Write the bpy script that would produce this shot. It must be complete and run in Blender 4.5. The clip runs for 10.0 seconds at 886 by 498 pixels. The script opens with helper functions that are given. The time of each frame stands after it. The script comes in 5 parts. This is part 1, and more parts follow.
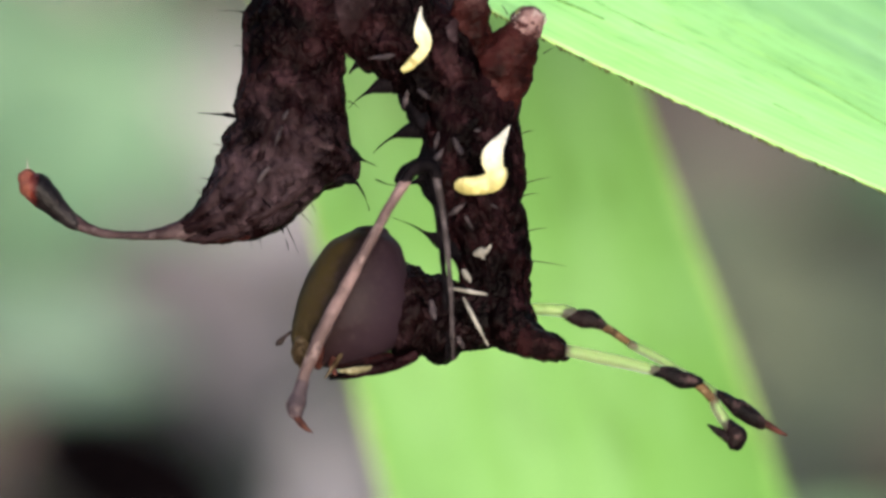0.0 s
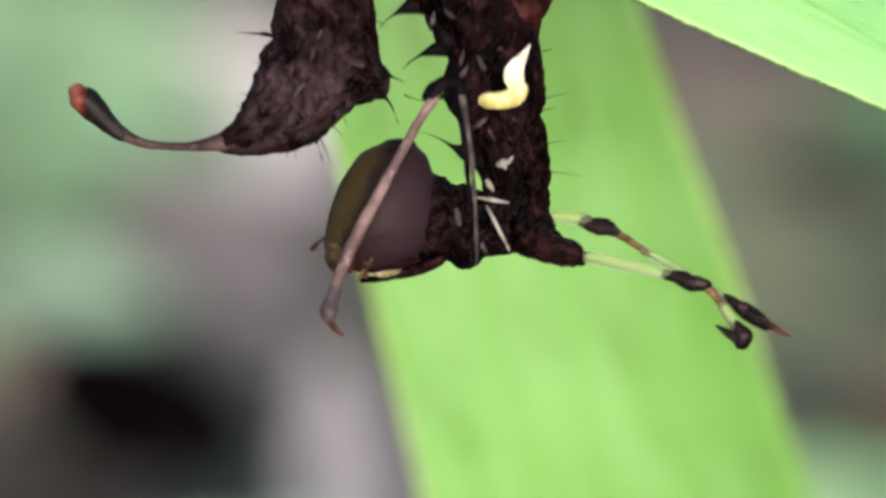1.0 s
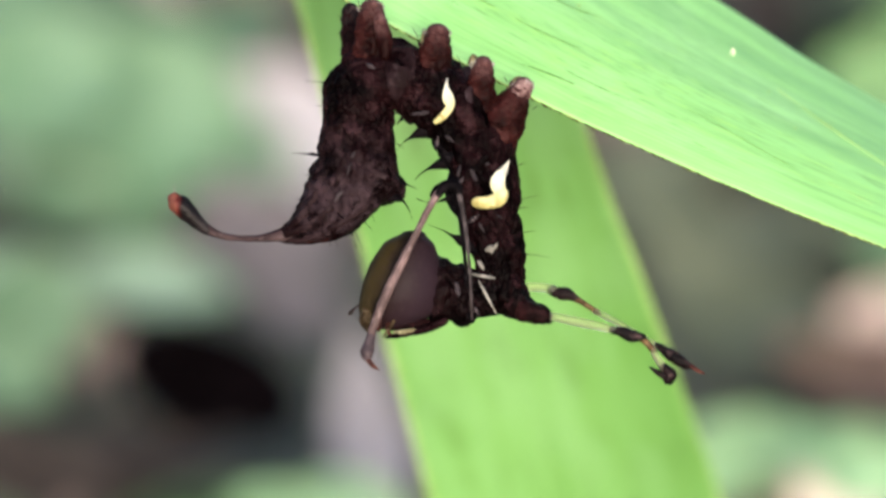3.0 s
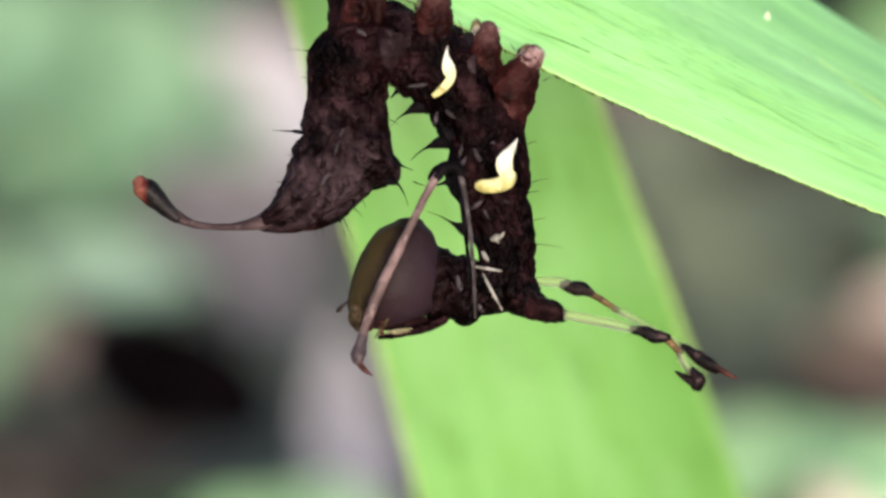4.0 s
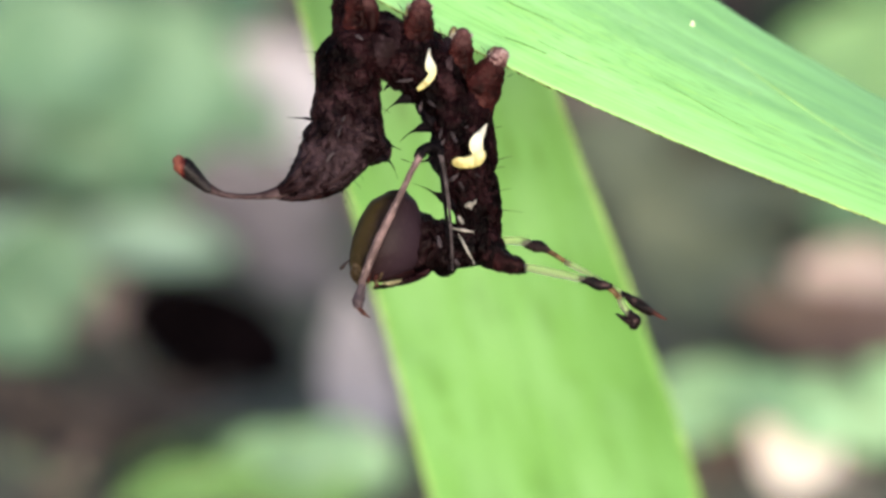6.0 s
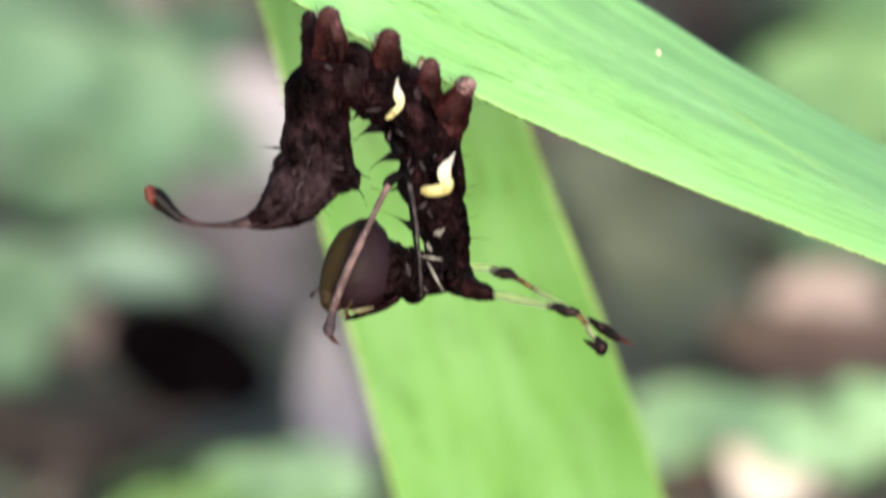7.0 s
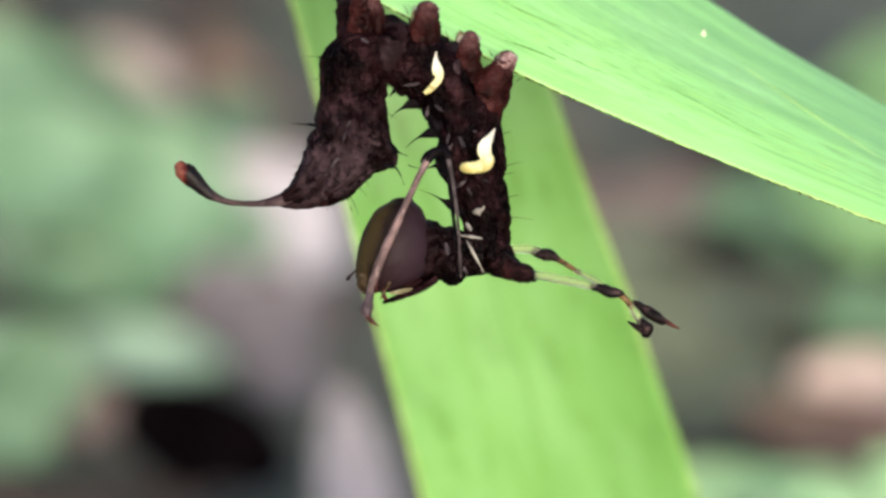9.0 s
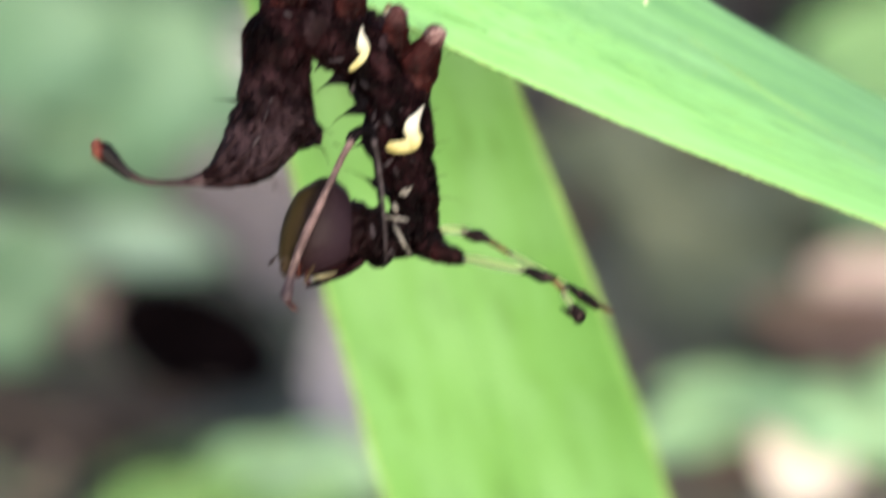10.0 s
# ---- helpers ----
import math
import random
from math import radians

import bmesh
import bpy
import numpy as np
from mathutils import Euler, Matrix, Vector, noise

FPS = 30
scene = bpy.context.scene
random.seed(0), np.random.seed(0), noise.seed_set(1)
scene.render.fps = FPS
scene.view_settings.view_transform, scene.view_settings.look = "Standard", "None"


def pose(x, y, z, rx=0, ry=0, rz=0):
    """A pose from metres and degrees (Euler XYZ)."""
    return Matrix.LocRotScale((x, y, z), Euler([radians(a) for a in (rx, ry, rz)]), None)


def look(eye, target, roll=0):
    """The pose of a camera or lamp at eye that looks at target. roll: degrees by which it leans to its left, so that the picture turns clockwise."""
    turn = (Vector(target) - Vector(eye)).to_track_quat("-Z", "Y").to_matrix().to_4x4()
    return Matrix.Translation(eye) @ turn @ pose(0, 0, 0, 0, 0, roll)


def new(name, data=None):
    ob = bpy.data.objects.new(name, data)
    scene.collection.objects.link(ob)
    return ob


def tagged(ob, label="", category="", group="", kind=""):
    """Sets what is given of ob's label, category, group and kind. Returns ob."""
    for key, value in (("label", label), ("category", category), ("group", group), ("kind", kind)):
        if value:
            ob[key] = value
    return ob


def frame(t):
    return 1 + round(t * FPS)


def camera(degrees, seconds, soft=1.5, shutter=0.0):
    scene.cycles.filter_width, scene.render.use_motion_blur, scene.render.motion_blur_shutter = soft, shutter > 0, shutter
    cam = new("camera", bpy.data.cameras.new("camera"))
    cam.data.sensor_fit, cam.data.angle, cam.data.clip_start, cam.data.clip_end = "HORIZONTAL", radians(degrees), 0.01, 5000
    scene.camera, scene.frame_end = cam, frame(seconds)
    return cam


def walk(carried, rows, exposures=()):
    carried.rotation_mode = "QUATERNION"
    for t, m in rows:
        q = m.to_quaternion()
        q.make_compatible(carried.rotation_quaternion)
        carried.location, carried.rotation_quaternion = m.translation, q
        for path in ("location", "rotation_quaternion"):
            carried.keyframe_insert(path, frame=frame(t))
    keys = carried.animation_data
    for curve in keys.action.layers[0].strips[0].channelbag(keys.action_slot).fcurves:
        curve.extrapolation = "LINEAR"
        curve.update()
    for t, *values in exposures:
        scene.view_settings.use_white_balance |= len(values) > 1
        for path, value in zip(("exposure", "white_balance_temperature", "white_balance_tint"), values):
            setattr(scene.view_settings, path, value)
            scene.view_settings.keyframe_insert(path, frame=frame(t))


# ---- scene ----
from mathutils.bvhtree import BVHTree

# ---------------------------------------------------------------- camera
# The subject is laid out in millimetres: x to the right, y away, z up, in a frame
# that leans back by TILT and hangs at HANG metres above the forest floor.
TILT, HANG = 25.0, 0.0975
LEAN = pose(0, 0, HANG, -TILT, 0, 0)
MM = 0.001

cam = camera(4.0, 10.0, soft=2.8, shutter=0.5)
# seconds, eye in millimetres, turn to the left, upward tilt and roll in degrees
PATH = [
    (0, 5.48, -594.78, -14.03, 0.679, 1.268, 1.124),
    (0.3, 2.36, -577.27, -18.34, 0.440, 1.547, 1.228),
    (0.5, 1.01, -576.73, -21.03, 0.323, 1.685, 1.232),
    (0.8, -1.21, -578.39, -21.98, 0.187, 1.618, 1.229),
    (1, 0.64, -633.04, -22.04, 0.301, 1.514, 1.192),
    (1.2, 2.11, -669.67, -21.52, 0.453, 1.415, 1.075),
    (1.5, 2.86, -775.36, -10.15, 0.439, 0.604, 0.823),
    (1.7, 3.48, -832.03, -6.53, 0.487, 0.304, 0.723),
    (2, 4.86, -875.30, -9.07, 0.504, 0.372, 0.866),
    (2.5, 5.10, -879.46, -13.04, 0.507, 0.612, 0.960),
    (2.7, 3.66, -873.16, -10.86, 0.421, 0.511, 0.785),
    (3.8, -2.63, -778.03, -0.48, 0.035, -0.036, 0.493),
    (4, -2.85, -759.08, -3.65, 0.007, 0.147, 0.562),
    (4.2, -2.73, -753.94, -6.24, 0.021, 0.293, 0.432),
    (4.5, -3.45, -774.29, -4.64, -0.028, 0.195, 0.494),
    (4.7, -4.65, -819.11, -7.36, -0.082, 0.334, 0.425),
    (5, -4.19, -876.59, -11.53, -0.075, 0.532, 0.608),
    (5.2, -1.76, -899.56, -10.24, 0.059, 0.437, 0.596),
    (5.5, 1.44, -929.97, -8.86, 0.205, 0.295, 0.588),
    (5.7, 1.79, -928.82, -8.80, 0.224, 0.246, 0.560),
    (6.8, 4.40, -934.21, -6.98, 0.249, 0.246, 0.139),
    (7, 4.82, -939.25, -6.78, 0.258, 0.279, 0.234),
    (7.2, 3.40, -947.16, -0.94, 0.171, 0.028, 0.007),
    (7.5, 0.85, -944.96, 0.32, 0.052, -0.020, -0.022),
    (8, 0.21, -950.23, -6.05, 0.006, 0.346, 0.001),
    (8.2, -2.96, -957.86, -6.72, -0.139, 0.451, -0.167),
    (8.5, -5.14, -941.67, -18.26, -0.222, 1.100, -0.026),
    (8.8, -2.93, -918.17, -36.61, -0.064, 2.116, 0.159),
    (9, -2.29, -908.75, -46.89, -0.002, 2.723, 0.249),
    (9.2, 2.58, -911.65, -46.32, 0.251, 2.654, 0.402),
    (9.5, 7.17, -901.19, -36.63, 0.560, 1.907, 0.665),
    (9.8, 17.31, -878.58, -24.55, 1.097, 1.084, 0.584),
    (10, 25.65, -876.58, -12.21, 1.489, 0.476, 0.451),
]


def stand(x, y, z, turn, up, roll):
    """The camera's pose in the leaning frame: an eye in millimetres, aimed by yaw and pitch."""
    aim = Matrix.Rotation(radians(turn), 4, "Z") @ Matrix.Rotation(radians(90 + up), 4, "X") @ Matrix.Rotation(radians(roll), 4, "Z")
    return LEAN @ Matrix.Translation((x * MM, y * MM, z * MM)) @ aim


walk(cam, [(t, stand(*row)) for t, *row in PATH])

# ---------------------------------------------------------------- world and light
SUN_UP, SUN_TURN = 22.0, 174.0
sky_world = bpy.data.worlds.new("sky")
scene.world = sky_world
sky_world.use_nodes = True
sky = sky_world.node_tree.nodes.new("ShaderNodeTexSky")
sky.sky_type, sky.sun_disc = "NISHITA", False
sky.sun_elevation, sky.sun_rotation = radians(SUN_UP), radians(SUN_TURN)
sky.dust_density, sky.air_density, sky.ozone_density = 3.6, 0.95, 1.4
sky_back = sky_world.node_tree.nodes["Background"]
sky_back.inputs["Strength"].default_value = 0.15
sky_world.node_tree.links.new(sky.outputs[0], sky_back.inputs["Color"])

sun = new("sun", bpy.data.lights.new("sun", "SUN"))
sun.data.energy, sun.data.angle, sun.data.color = 1.4, radians(50), (1.0, 0.965, 0.925)
sun_from = Vector((math.sin(radians(SUN_TURN)) * math.cos(radians(SUN_UP)), math.cos(radians(SUN_TURN)) * math.cos(radians(SUN_UP)), math.sin(radians(SUN_UP))))
sun.matrix_world = look(sun_from * 5, (0, 0, 0))
scene.view_settings.exposure = 1.42


# ---------------------------------------------------------------- materials
class Nodes:
    """A small writer of node materials."""

    def __init__(self, name):
        self.mat = bpy.data.materials.new(name)
        self.mat.use_nodes = True
        self.tree = self.mat.node_tree
        self.bsdf = self.tree.nodes["Principled BSDF"]
        self.out = self.tree.nodes["Material Output"]

    def add(self, kind, **values):
        node = self.tree.nodes.new(kind)
        for key, value in values.items():
            node.inputs[key.replace("_", " ")].default_value = value
        return node

    def link(self, a, b):
        self.tree.links.new(a, b)

    def coords(self, scale=(1, 1, 1), uv=False):
        tex, mapping = self.add("ShaderNodeTexCoord"), self.add("ShaderNodeMapping", Scale=scale)
        self.link(tex.outputs["UV" if uv else "Object"], mapping.inputs["Vector"])
        return mapping.outputs[0]

    def noise(self, vector, scale, detail=4.0, rough=0.6):
        node = self.add("ShaderNodeTexNoise", Scale=scale, Detail=detail, Roughness=rough)
        self.link(vector, node.inputs["Vector"])
        return node.outputs["Fac"]

    def ramp(self, fac, *stops):
        node = self.add("ShaderNodeValToRGB")
        ends = node.color_ramp.elements
        while len(ends) < len(stops):
            ends.new(0.5)
        for end, (at, colour) in zip(ends, stops):
            end.position, end.color = at, (*colour, 1)
        self.link(fac, node.inputs["Fac"])
        return node.outputs["Color"]

    def mix(self, fac, a, b, how="MIX"):
        node = self.tree.nodes.new("ShaderNodeMix")
        node.data_type, node.blend_type = "RGBA", how
        for socket, value in ((node.inputs[0], fac), (node.inputs[6], a), (node.inputs[7], b)):
            if hasattr(value, "links"):
                self.link(value, socket)
            else:
                socket.default_value = value if isinstance(value, float) else (*value, 1)
        return node.outputs[2]

    def bump(self, height, distance, strength=1.0, under=None):
        node = self.add("ShaderNodeBump", Strength=strength, Distance=distance)
        self.link(height, node.inputs["Height"])
        if under:
            self.link(under, node.inputs["Normal"])
        return node.outputs[0]

    def finish(self, colour, rough=0.5, normal=None, spec=0.5):
        if hasattr(colour, "links"):
            self.link(colour, self.bsdf.inputs["Base Color"])
        else:
            self.bsdf.inputs["Base Color"].default_value = (*colour, 1)
        if hasattr(rough, "links"):
            self.link(rough, self.bsdf.inputs["Roughness"])
        else:
            self.bsdf.inputs["Roughness"].default_value = rough
        self.bsdf.inputs["Specular IOR Level"].default_value = spec
        if normal:
            self.link(normal, self.bsdf.inputs["Normal"])
        return self.mat

    def translucent(self, colour, share, normal=None):
        """Lets a share of the light pass through a thin blade."""
        node, blend = self.add("ShaderNodeBsdfTranslucent"), self.add("ShaderNodeMixShader", Fac=share)
        self.link(colour, node.inputs["Color"])
        if normal:
            self.link(normal, node.inputs["Normal"])
        self.link(self.bsdf.outputs[0], blend.inputs[1])
        self.link(node.outputs[0], blend.inputs[2])
        self.link(blend.outputs[0], self.out.inputs["Surface"])


def skin(name, dark, light, spot, rough=0.5, grain=1.0, relief=1.0, spec=0.05, stretch=1.0, hind=None, crease=0.0, sole=None):
    """Wrinkled insect skin: patches at two scales, fine granules, folds and creases with painted shade between swollen
    lobes.
    """
    n = Nodes(name)
    v = n.coords((1000, 1000, 1000 * stretch))
    broad, fine, mid = n.noise(v, 0.55 * grain, 3), n.noise(v, 3.2 * grain, 5, 0.65), n.noise(v, 1.3 * grain, 5, 0.6)
    colour = n.mix(n.ramp(broad, (0.42, (0, 0, 0)), (0.6, (1, 1, 1))), dark, light)
    colour = n.mix(n.ramp(mid, (0.54, (0, 0, 0)), (0.72, (0.8, 0.8, 0.8))), colour, spot)
    if hind:
        cut = n.add("ShaderNodeSeparateXYZ")
        n.link(n.coords((1000, 1000, 1000)), cut.inputs[0])
        zone = broad
        for axis, start, end in (("X", -4.21, -7.99), ("Z", 2.53, -5.05)):
            span, times = n.add("ShaderNodeMapRange", From_Min=start, From_Max=end), n.add("ShaderNodeMath")
            span.interpolation_type, times.operation = "SMOOTHSTEP", "MULTIPLY"
            n.link(cut.outputs[axis], span.inputs["Value"])
            n.link(span.outputs[0], times.inputs[0])
            n.link(zone, times.inputs[1])
            zone = times.outputs[0]
        rear = n.mix(n.ramp(mid, (0.42, (0, 0, 0)), (0.66, (1, 1, 1))), hind[0], hind[1])
        colour = n.mix(n.ramp(zone, (0.0, (0, 0, 0)), (0.5, (1, 1, 1))), colour, rear)
    if sole:
        # paler towards the foot, which lies at the mesh's own origin
        reach = n.add("ShaderNodeVectorMath")
        reach.operation = "LENGTH"
        n.link(n.coords((1000, 1000, 1000)), reach.inputs[0])
        ragged = n.add("ShaderNodeMath")
        ragged.operation, ragged.inputs[1].default_value = "MULTIPLY_ADD", 1.4
        n.link(mid, ragged.inputs[0])
        n.link(reach.outputs["Value"], ragged.inputs[2])
        near = n.add("ShaderNodeMapRange", From_Min=2.05, From_Max=0.75)
        near.interpolation_type = "SMOOTHSTEP"
        n.link(ragged.outputs[0], near.inputs["Value"])
        flesh = n.mix(n.ramp(fine, (0.4, (0, 0, 0)), (0.7, (1, 1, 1))), sole[0], sole[1])
        colour = n.mix(near.outputs[0], colour, flesh)
    pits = n.add("ShaderNodeTexVoronoi", Scale=5.5 * grain)
    n.link(v, pits.inputs["Vector"])
    low = n.bump(fine, 0.00016 * relief, 0.9)
    gloss = n.ramp(fine, (0.3, (rough - 0.12,) * 3), (0.7, (rough + 0.15,) * 3))
    if crease:
        # swollen lobes about a millimetre wide, parted by narrow wavy furrows
        bend = n.add("ShaderNodeTexNoise", Scale=0.9, Detail=3.0)
        n.link(v, bend.inputs["Vector"])
        warp = n.add("ShaderNodeVectorMath")
        warp.operation, warp.inputs[1].default_value = "MULTIPLY", (2.2, 2.2, 2.2)
        n.link(bend.outputs["Color"], warp.inputs[0])
        moved = n.add("ShaderNodeVectorMath")
        n.link(v, moved.inputs[0])
        n.link(warp.outputs[0], moved.inputs[1])
        for scale, deep, keep in ((0.33 * grain, 0.0009, 0.72), (0.75 * grain, 0.0003, 0.92)):
            lobes = n.add("ShaderNodeTexVoronoi", Scale=scale)
            lobes.feature = "DISTANCE_TO_EDGE"
            n.link(moved.outputs[0], lobes.inputs["Vector"])
            swell = n.ramp(lobes.outputs["Distance"], (0.0, (0, 0, 0)), (0.12, (0.5,) * 3), (0.45, (1, 1, 1)))
            low = n.bump(swell, deep * crease, 0.8, low)
            # shade of the furrows, multiplied into the base colour
            furrow_shade = n.ramp(lobes.outputs["Distance"], (0.0, (keep,) * 3), (0.14, (1, 1, 1)))
            colour = n.mix(1.0, colour, furrow_shade, "MULTIPLY")
    top = n.bump(pits.outputs["Distance"], 0.00005 * relief, 0.6, low)
    return n.finish(colour, gloss, top, spec)


SKIN = skin("caterpillar_skin", (0.0009, 0.0002, 0.0003), (0.0075, 0.0024, 0.003), (0.03, 0.0128, 0.015), 0.4, 0.8, 0.8, 0.022, 0.8, None, 0.7)
CHEST = skin("chest_skin", (0.0009, 0.0003, 0.0004), (0.0045, 0.0016, 0.0019), (0.02, 0.0095, 0.0115), 0.36, 0.9, 0.8, 0.035, 0.8, None, 0.7)
TRUNK = skin("trunk_skin", (0.0009, 0.0002, 0.0003), (0.0075, 0.0024, 0.003), (0.03, 0.0128, 0.015), 0.4, 0.7, 0.8, 0.022, 0.85, ((0.0026, 0.0008, 0.001), (0.037, 0.0235, 0.028)), 0.7)
FOLD = skin("fold_skin", (0.005, 0.002, 0.0024), (0.017, 0.0095, 0.011), (0.038, 0.025, 0.028), 0.4, 0.8, 0.8, 0.025)
COXA = skin("coxa_skin", (0.003, 0.0007, 0.0009), (0.012, 0.003, 0.0034), (0.03, 0.012, 0.012), 0.36, 1.0, 1.5, 0.04)
OCHRE = skin("ochre_mouth", (0.02, 0.012, 0.006), (0.05, 0.034, 0.018), (0.12, 0.092, 0.058), 0.4, 1.6, 1.2)
PALE_PLATE = skin("pale_plate_skin", (0.07, 0.06, 0.03), (0.15, 0.135, 0.075), (0.28, 0.26, 0.17), 0.45, 1.2, 0.6)
SKIN_BLACK = skin("black_skin", (0.0016, 0.0013, 0.0018), (0.004, 0.003, 0.0036), (0.012, 0.01, 0.012), 0.45, 1.0, 1.0, 0.015)
PROLEG = skin("proleg_skin", (0.005, 0.0012, 0.0012), (0.022, 0.0056, 0.0052), (0.055, 0.019, 0.0175), 0.42, 0.7, 0.6, 0.03, 1.0, None, 0.3, ((0.06, 0.025, 0.0245), (0.17, 0.1, 0.096)))
PINK_PAD = skin("pink_pad", (0.05, 0.022, 0.021), (0.16, 0.1, 0.095), (0.42, 0.34, 0.31), 0.45, 1.3)
PAD_FAR = skin("pale_pad", (0.13, 0.1, 0.045), (0.26, 0.22, 0.11), (0.4, 0.36, 0.22), 0.5, 1.2)
FEMUR = skin("femur_skin", (0.018, 0.014, 0.0145), (0.046, 0.037, 0.039), (0.1, 0.083, 0.085), 0.35, 1.2, 0.4)
TIBIA = skin("tibia_skin", (0.06, 0.04, 0.039), (0.135, 0.09, 0.088), (0.23, 0.167, 0.163), 0.38, 1.0, 0.5)
SHANK_END = skin("tarsus_skin", (0.03, 0.022, 0.026), (0.075, 0.056, 0.063), (0.13, 0.1, 0.105), 0.45, 1.0, 0.5)
CLAW = skin("claw_horn", (0.02, 0.006, 0.005), (0.05, 0.016, 0.012), (0.1, 0.04, 0.03), 0.35, 1.4, 0.3)
BAND = skin("dark_band", (0.0015, 0.0011, 0.0014), (0.008, 0.0042, 0.0044), (0.075, 0.045, 0.044), 0.3, 1.3, 0.7, 0.06)
AMBER = skin("amber_joint", (0.03, 0.017, 0.008), (0.085, 0.052, 0.024), (0.2, 0.145, 0.075), 0.4, 1.5, 0.4)
TAIL = skin("tail_stalk", (0.016, 0.0085, 0.0095), (0.055, 0.036, 0.038), (0.12, 0.09, 0.093), 0.38, 0.9, 0.6)
def club_skin():
    """Black horn that runs into a rough orange-red end."""
    n = Nodes("tail_club")
    v = n.coords((1000, 1000, 1000))
    fine, mid = n.noise(v, 3.0, 5), n.noise(v, 1.4, 3)
    cut = n.add("ShaderNodeSeparateXYZ")
    n.link(v, cut.inputs[0])
    way = n.add("ShaderNodeMath")
    way.operation = "MULTIPLY_ADD"
    n.link(cut.outputs["X"], way.inputs[0])
    way.inputs[1].default_value, way.inputs[2].default_value = 0.6, 0.6 * ((-12.12, 0.13)[0] - (-21.00, 1.73)[0]) - 0.12
    wob = n.add("ShaderNodeMath")
    wob.operation = "MULTIPLY_ADD"
    n.link(mid, wob.inputs[0])
    wob.inputs[1].default_value = 0.3
    n.link(way.outputs[0], wob.inputs[2])
    colour = n.ramp(wob.outputs[0], (0.0, (0.11, 0.036, 0.025)), (0.07, (0.075, 0.014, 0.01)), (0.18, (0.03, 0.005, 0.004)), (0.3, (0.003, 0.002, 0.0024)), (0.85, (0.004, 0.003, 0.0036)), (1.0, (0.008, 0.006, 0.007)))
    colour = n.mix(n.ramp(fine, (0.56, (0, 0, 0)), (0.76, (0.4, 0.4, 0.4))), colour, (0.05, 0.035, 0.036))
    return n.finish(colour, n.ramp(fine, (0.3, (0.25,) * 3), (0.7, (0.45,) * 3)), n.bump(fine, 0.00012, 0.8), 0.1)


TAIL_CLUB = club_skin()
SETA = skin("seta", (0.008, 0.006, 0.006), (0.02, 0.014, 0.013), (0.04, 0.03, 0.03), 0.5, 1.0, 0.2)
PALE_BRISTLE = skin("pale_bristle", (0.13, 0.12, 0.105), (0.23, 0.215, 0.19), (0.36, 0.34, 0.31), 0.5, 1.0, 0.4)
GREY_BRISTLE = skin("grey_bristle", (0.014, 0.011, 0.0125), (0.034, 0.027, 0.03), (0.07, 0.057, 0.06), 0.5, 1.0, 0.4)


def head_skin():
    """Smooth plum-brown capsule, olive-yellow over the face."""
    n = Nodes("head_capsule")
    v = n.coords((1000, 1000, 1000))
    fine, broad = n.noise(v, 4.0, 5), n.noise(v, 0.9, 3)
    cut = n.add("ShaderNodeSeparateXYZ")
    n.link(v, cut.inputs[0])
    side = n.add("ShaderNodeMath")
    side.operation = "MULTIPLY_ADD"
    n.link(cut.outputs["X"], side.inputs[0])
    side.inputs[1].default_value, side.inputs[2].default_value = 0.175, 0.9
    lean = n.add("ShaderNodeMath")
    lean.operation = "MULTIPLY_ADD"
    n.link(cut.outputs["Z"], lean.inputs[0])
    lean.inputs[1].default_value = -0.06
    n.link(side.outputs[0], lean.inputs[2])
    wob = n.add("ShaderNodeMath")
    wob.operation = "MULTIPLY_ADD"
    n.link(broad, wob.inputs[0])
    wob.inputs[1].default_value = 0.22
    n.link(lean.outputs[0], wob.inputs[2])
    colour = n.ramp(wob.outputs[0], (0.0, (0.01, 0.0066, 0.0026)), (0.1, (0.025, 0.0178, 0.0058)), (0.22, (0.018, 0.0122, 0.0045)), (0.31, (0.005, 0.003, 0.002)), (0.4, (0.0092, 0.0043, 0.0049)), (0.75, (0.0142, 0.0078, 0.0112)))
    colour = n.mix(n.ramp(fine, (0.5, (0, 0, 0)), (0.75, (0.5, 0.5, 0.5))), colour, (0.028, 0.018, 0.019))
    # ochre and dark flecks over the lower face
    low_face, flecks = n.add("ShaderNodeMapRange", From_Min=-0.3, From_Max=-2.2), n.noise(v, 1.5, 4, 0.65)
    n.link(cut.outputs["Z"], low_face.inputs["Value"])
    face = n.mix(1.0, n.ramp(wob.outputs[0], (0.16, (1, 1, 1)), (0.3, (0, 0, 0))), low_face.outputs[0], "MULTIPLY")
    colour = n.mix(face, colour, n.ramp(flecks, (0.38, (0.012, 0.008, 0.004)), (0.5, (0.03, 0.021, 0.009)), (0.64, (0.085, 0.063, 0.032))))
    return n.finish(colour, n.ramp(fine, (0.3, (0.42,) * 3), (0.7, (0.58,) * 3)), n.bump(fine, 0.00006, 0.5), 0.06)


HEAD = head_skin()


def glassy(name, colour, tint):
    """Pale, half-clear leg cuticle."""
    n = Nodes(name)
    v = n.coords((1000, 1000, 1000))
    fine = n.noise(v, 2.5, 4)
    shade = n.mix(fine, colour, tint)
    n.finish(shade, 0.35, n.bump(fine, 0.00004, 0.5))
    n.bsdf.inputs["Transmission Weight"].default_value = 0.96
    n.bsdf.inputs["IOR"].default_value = 1.2
    return n.mat


CLEAR = glassy("pale_cuticle", (0.7, 0.69, 0.47), (0.88, 0.87, 0.68))


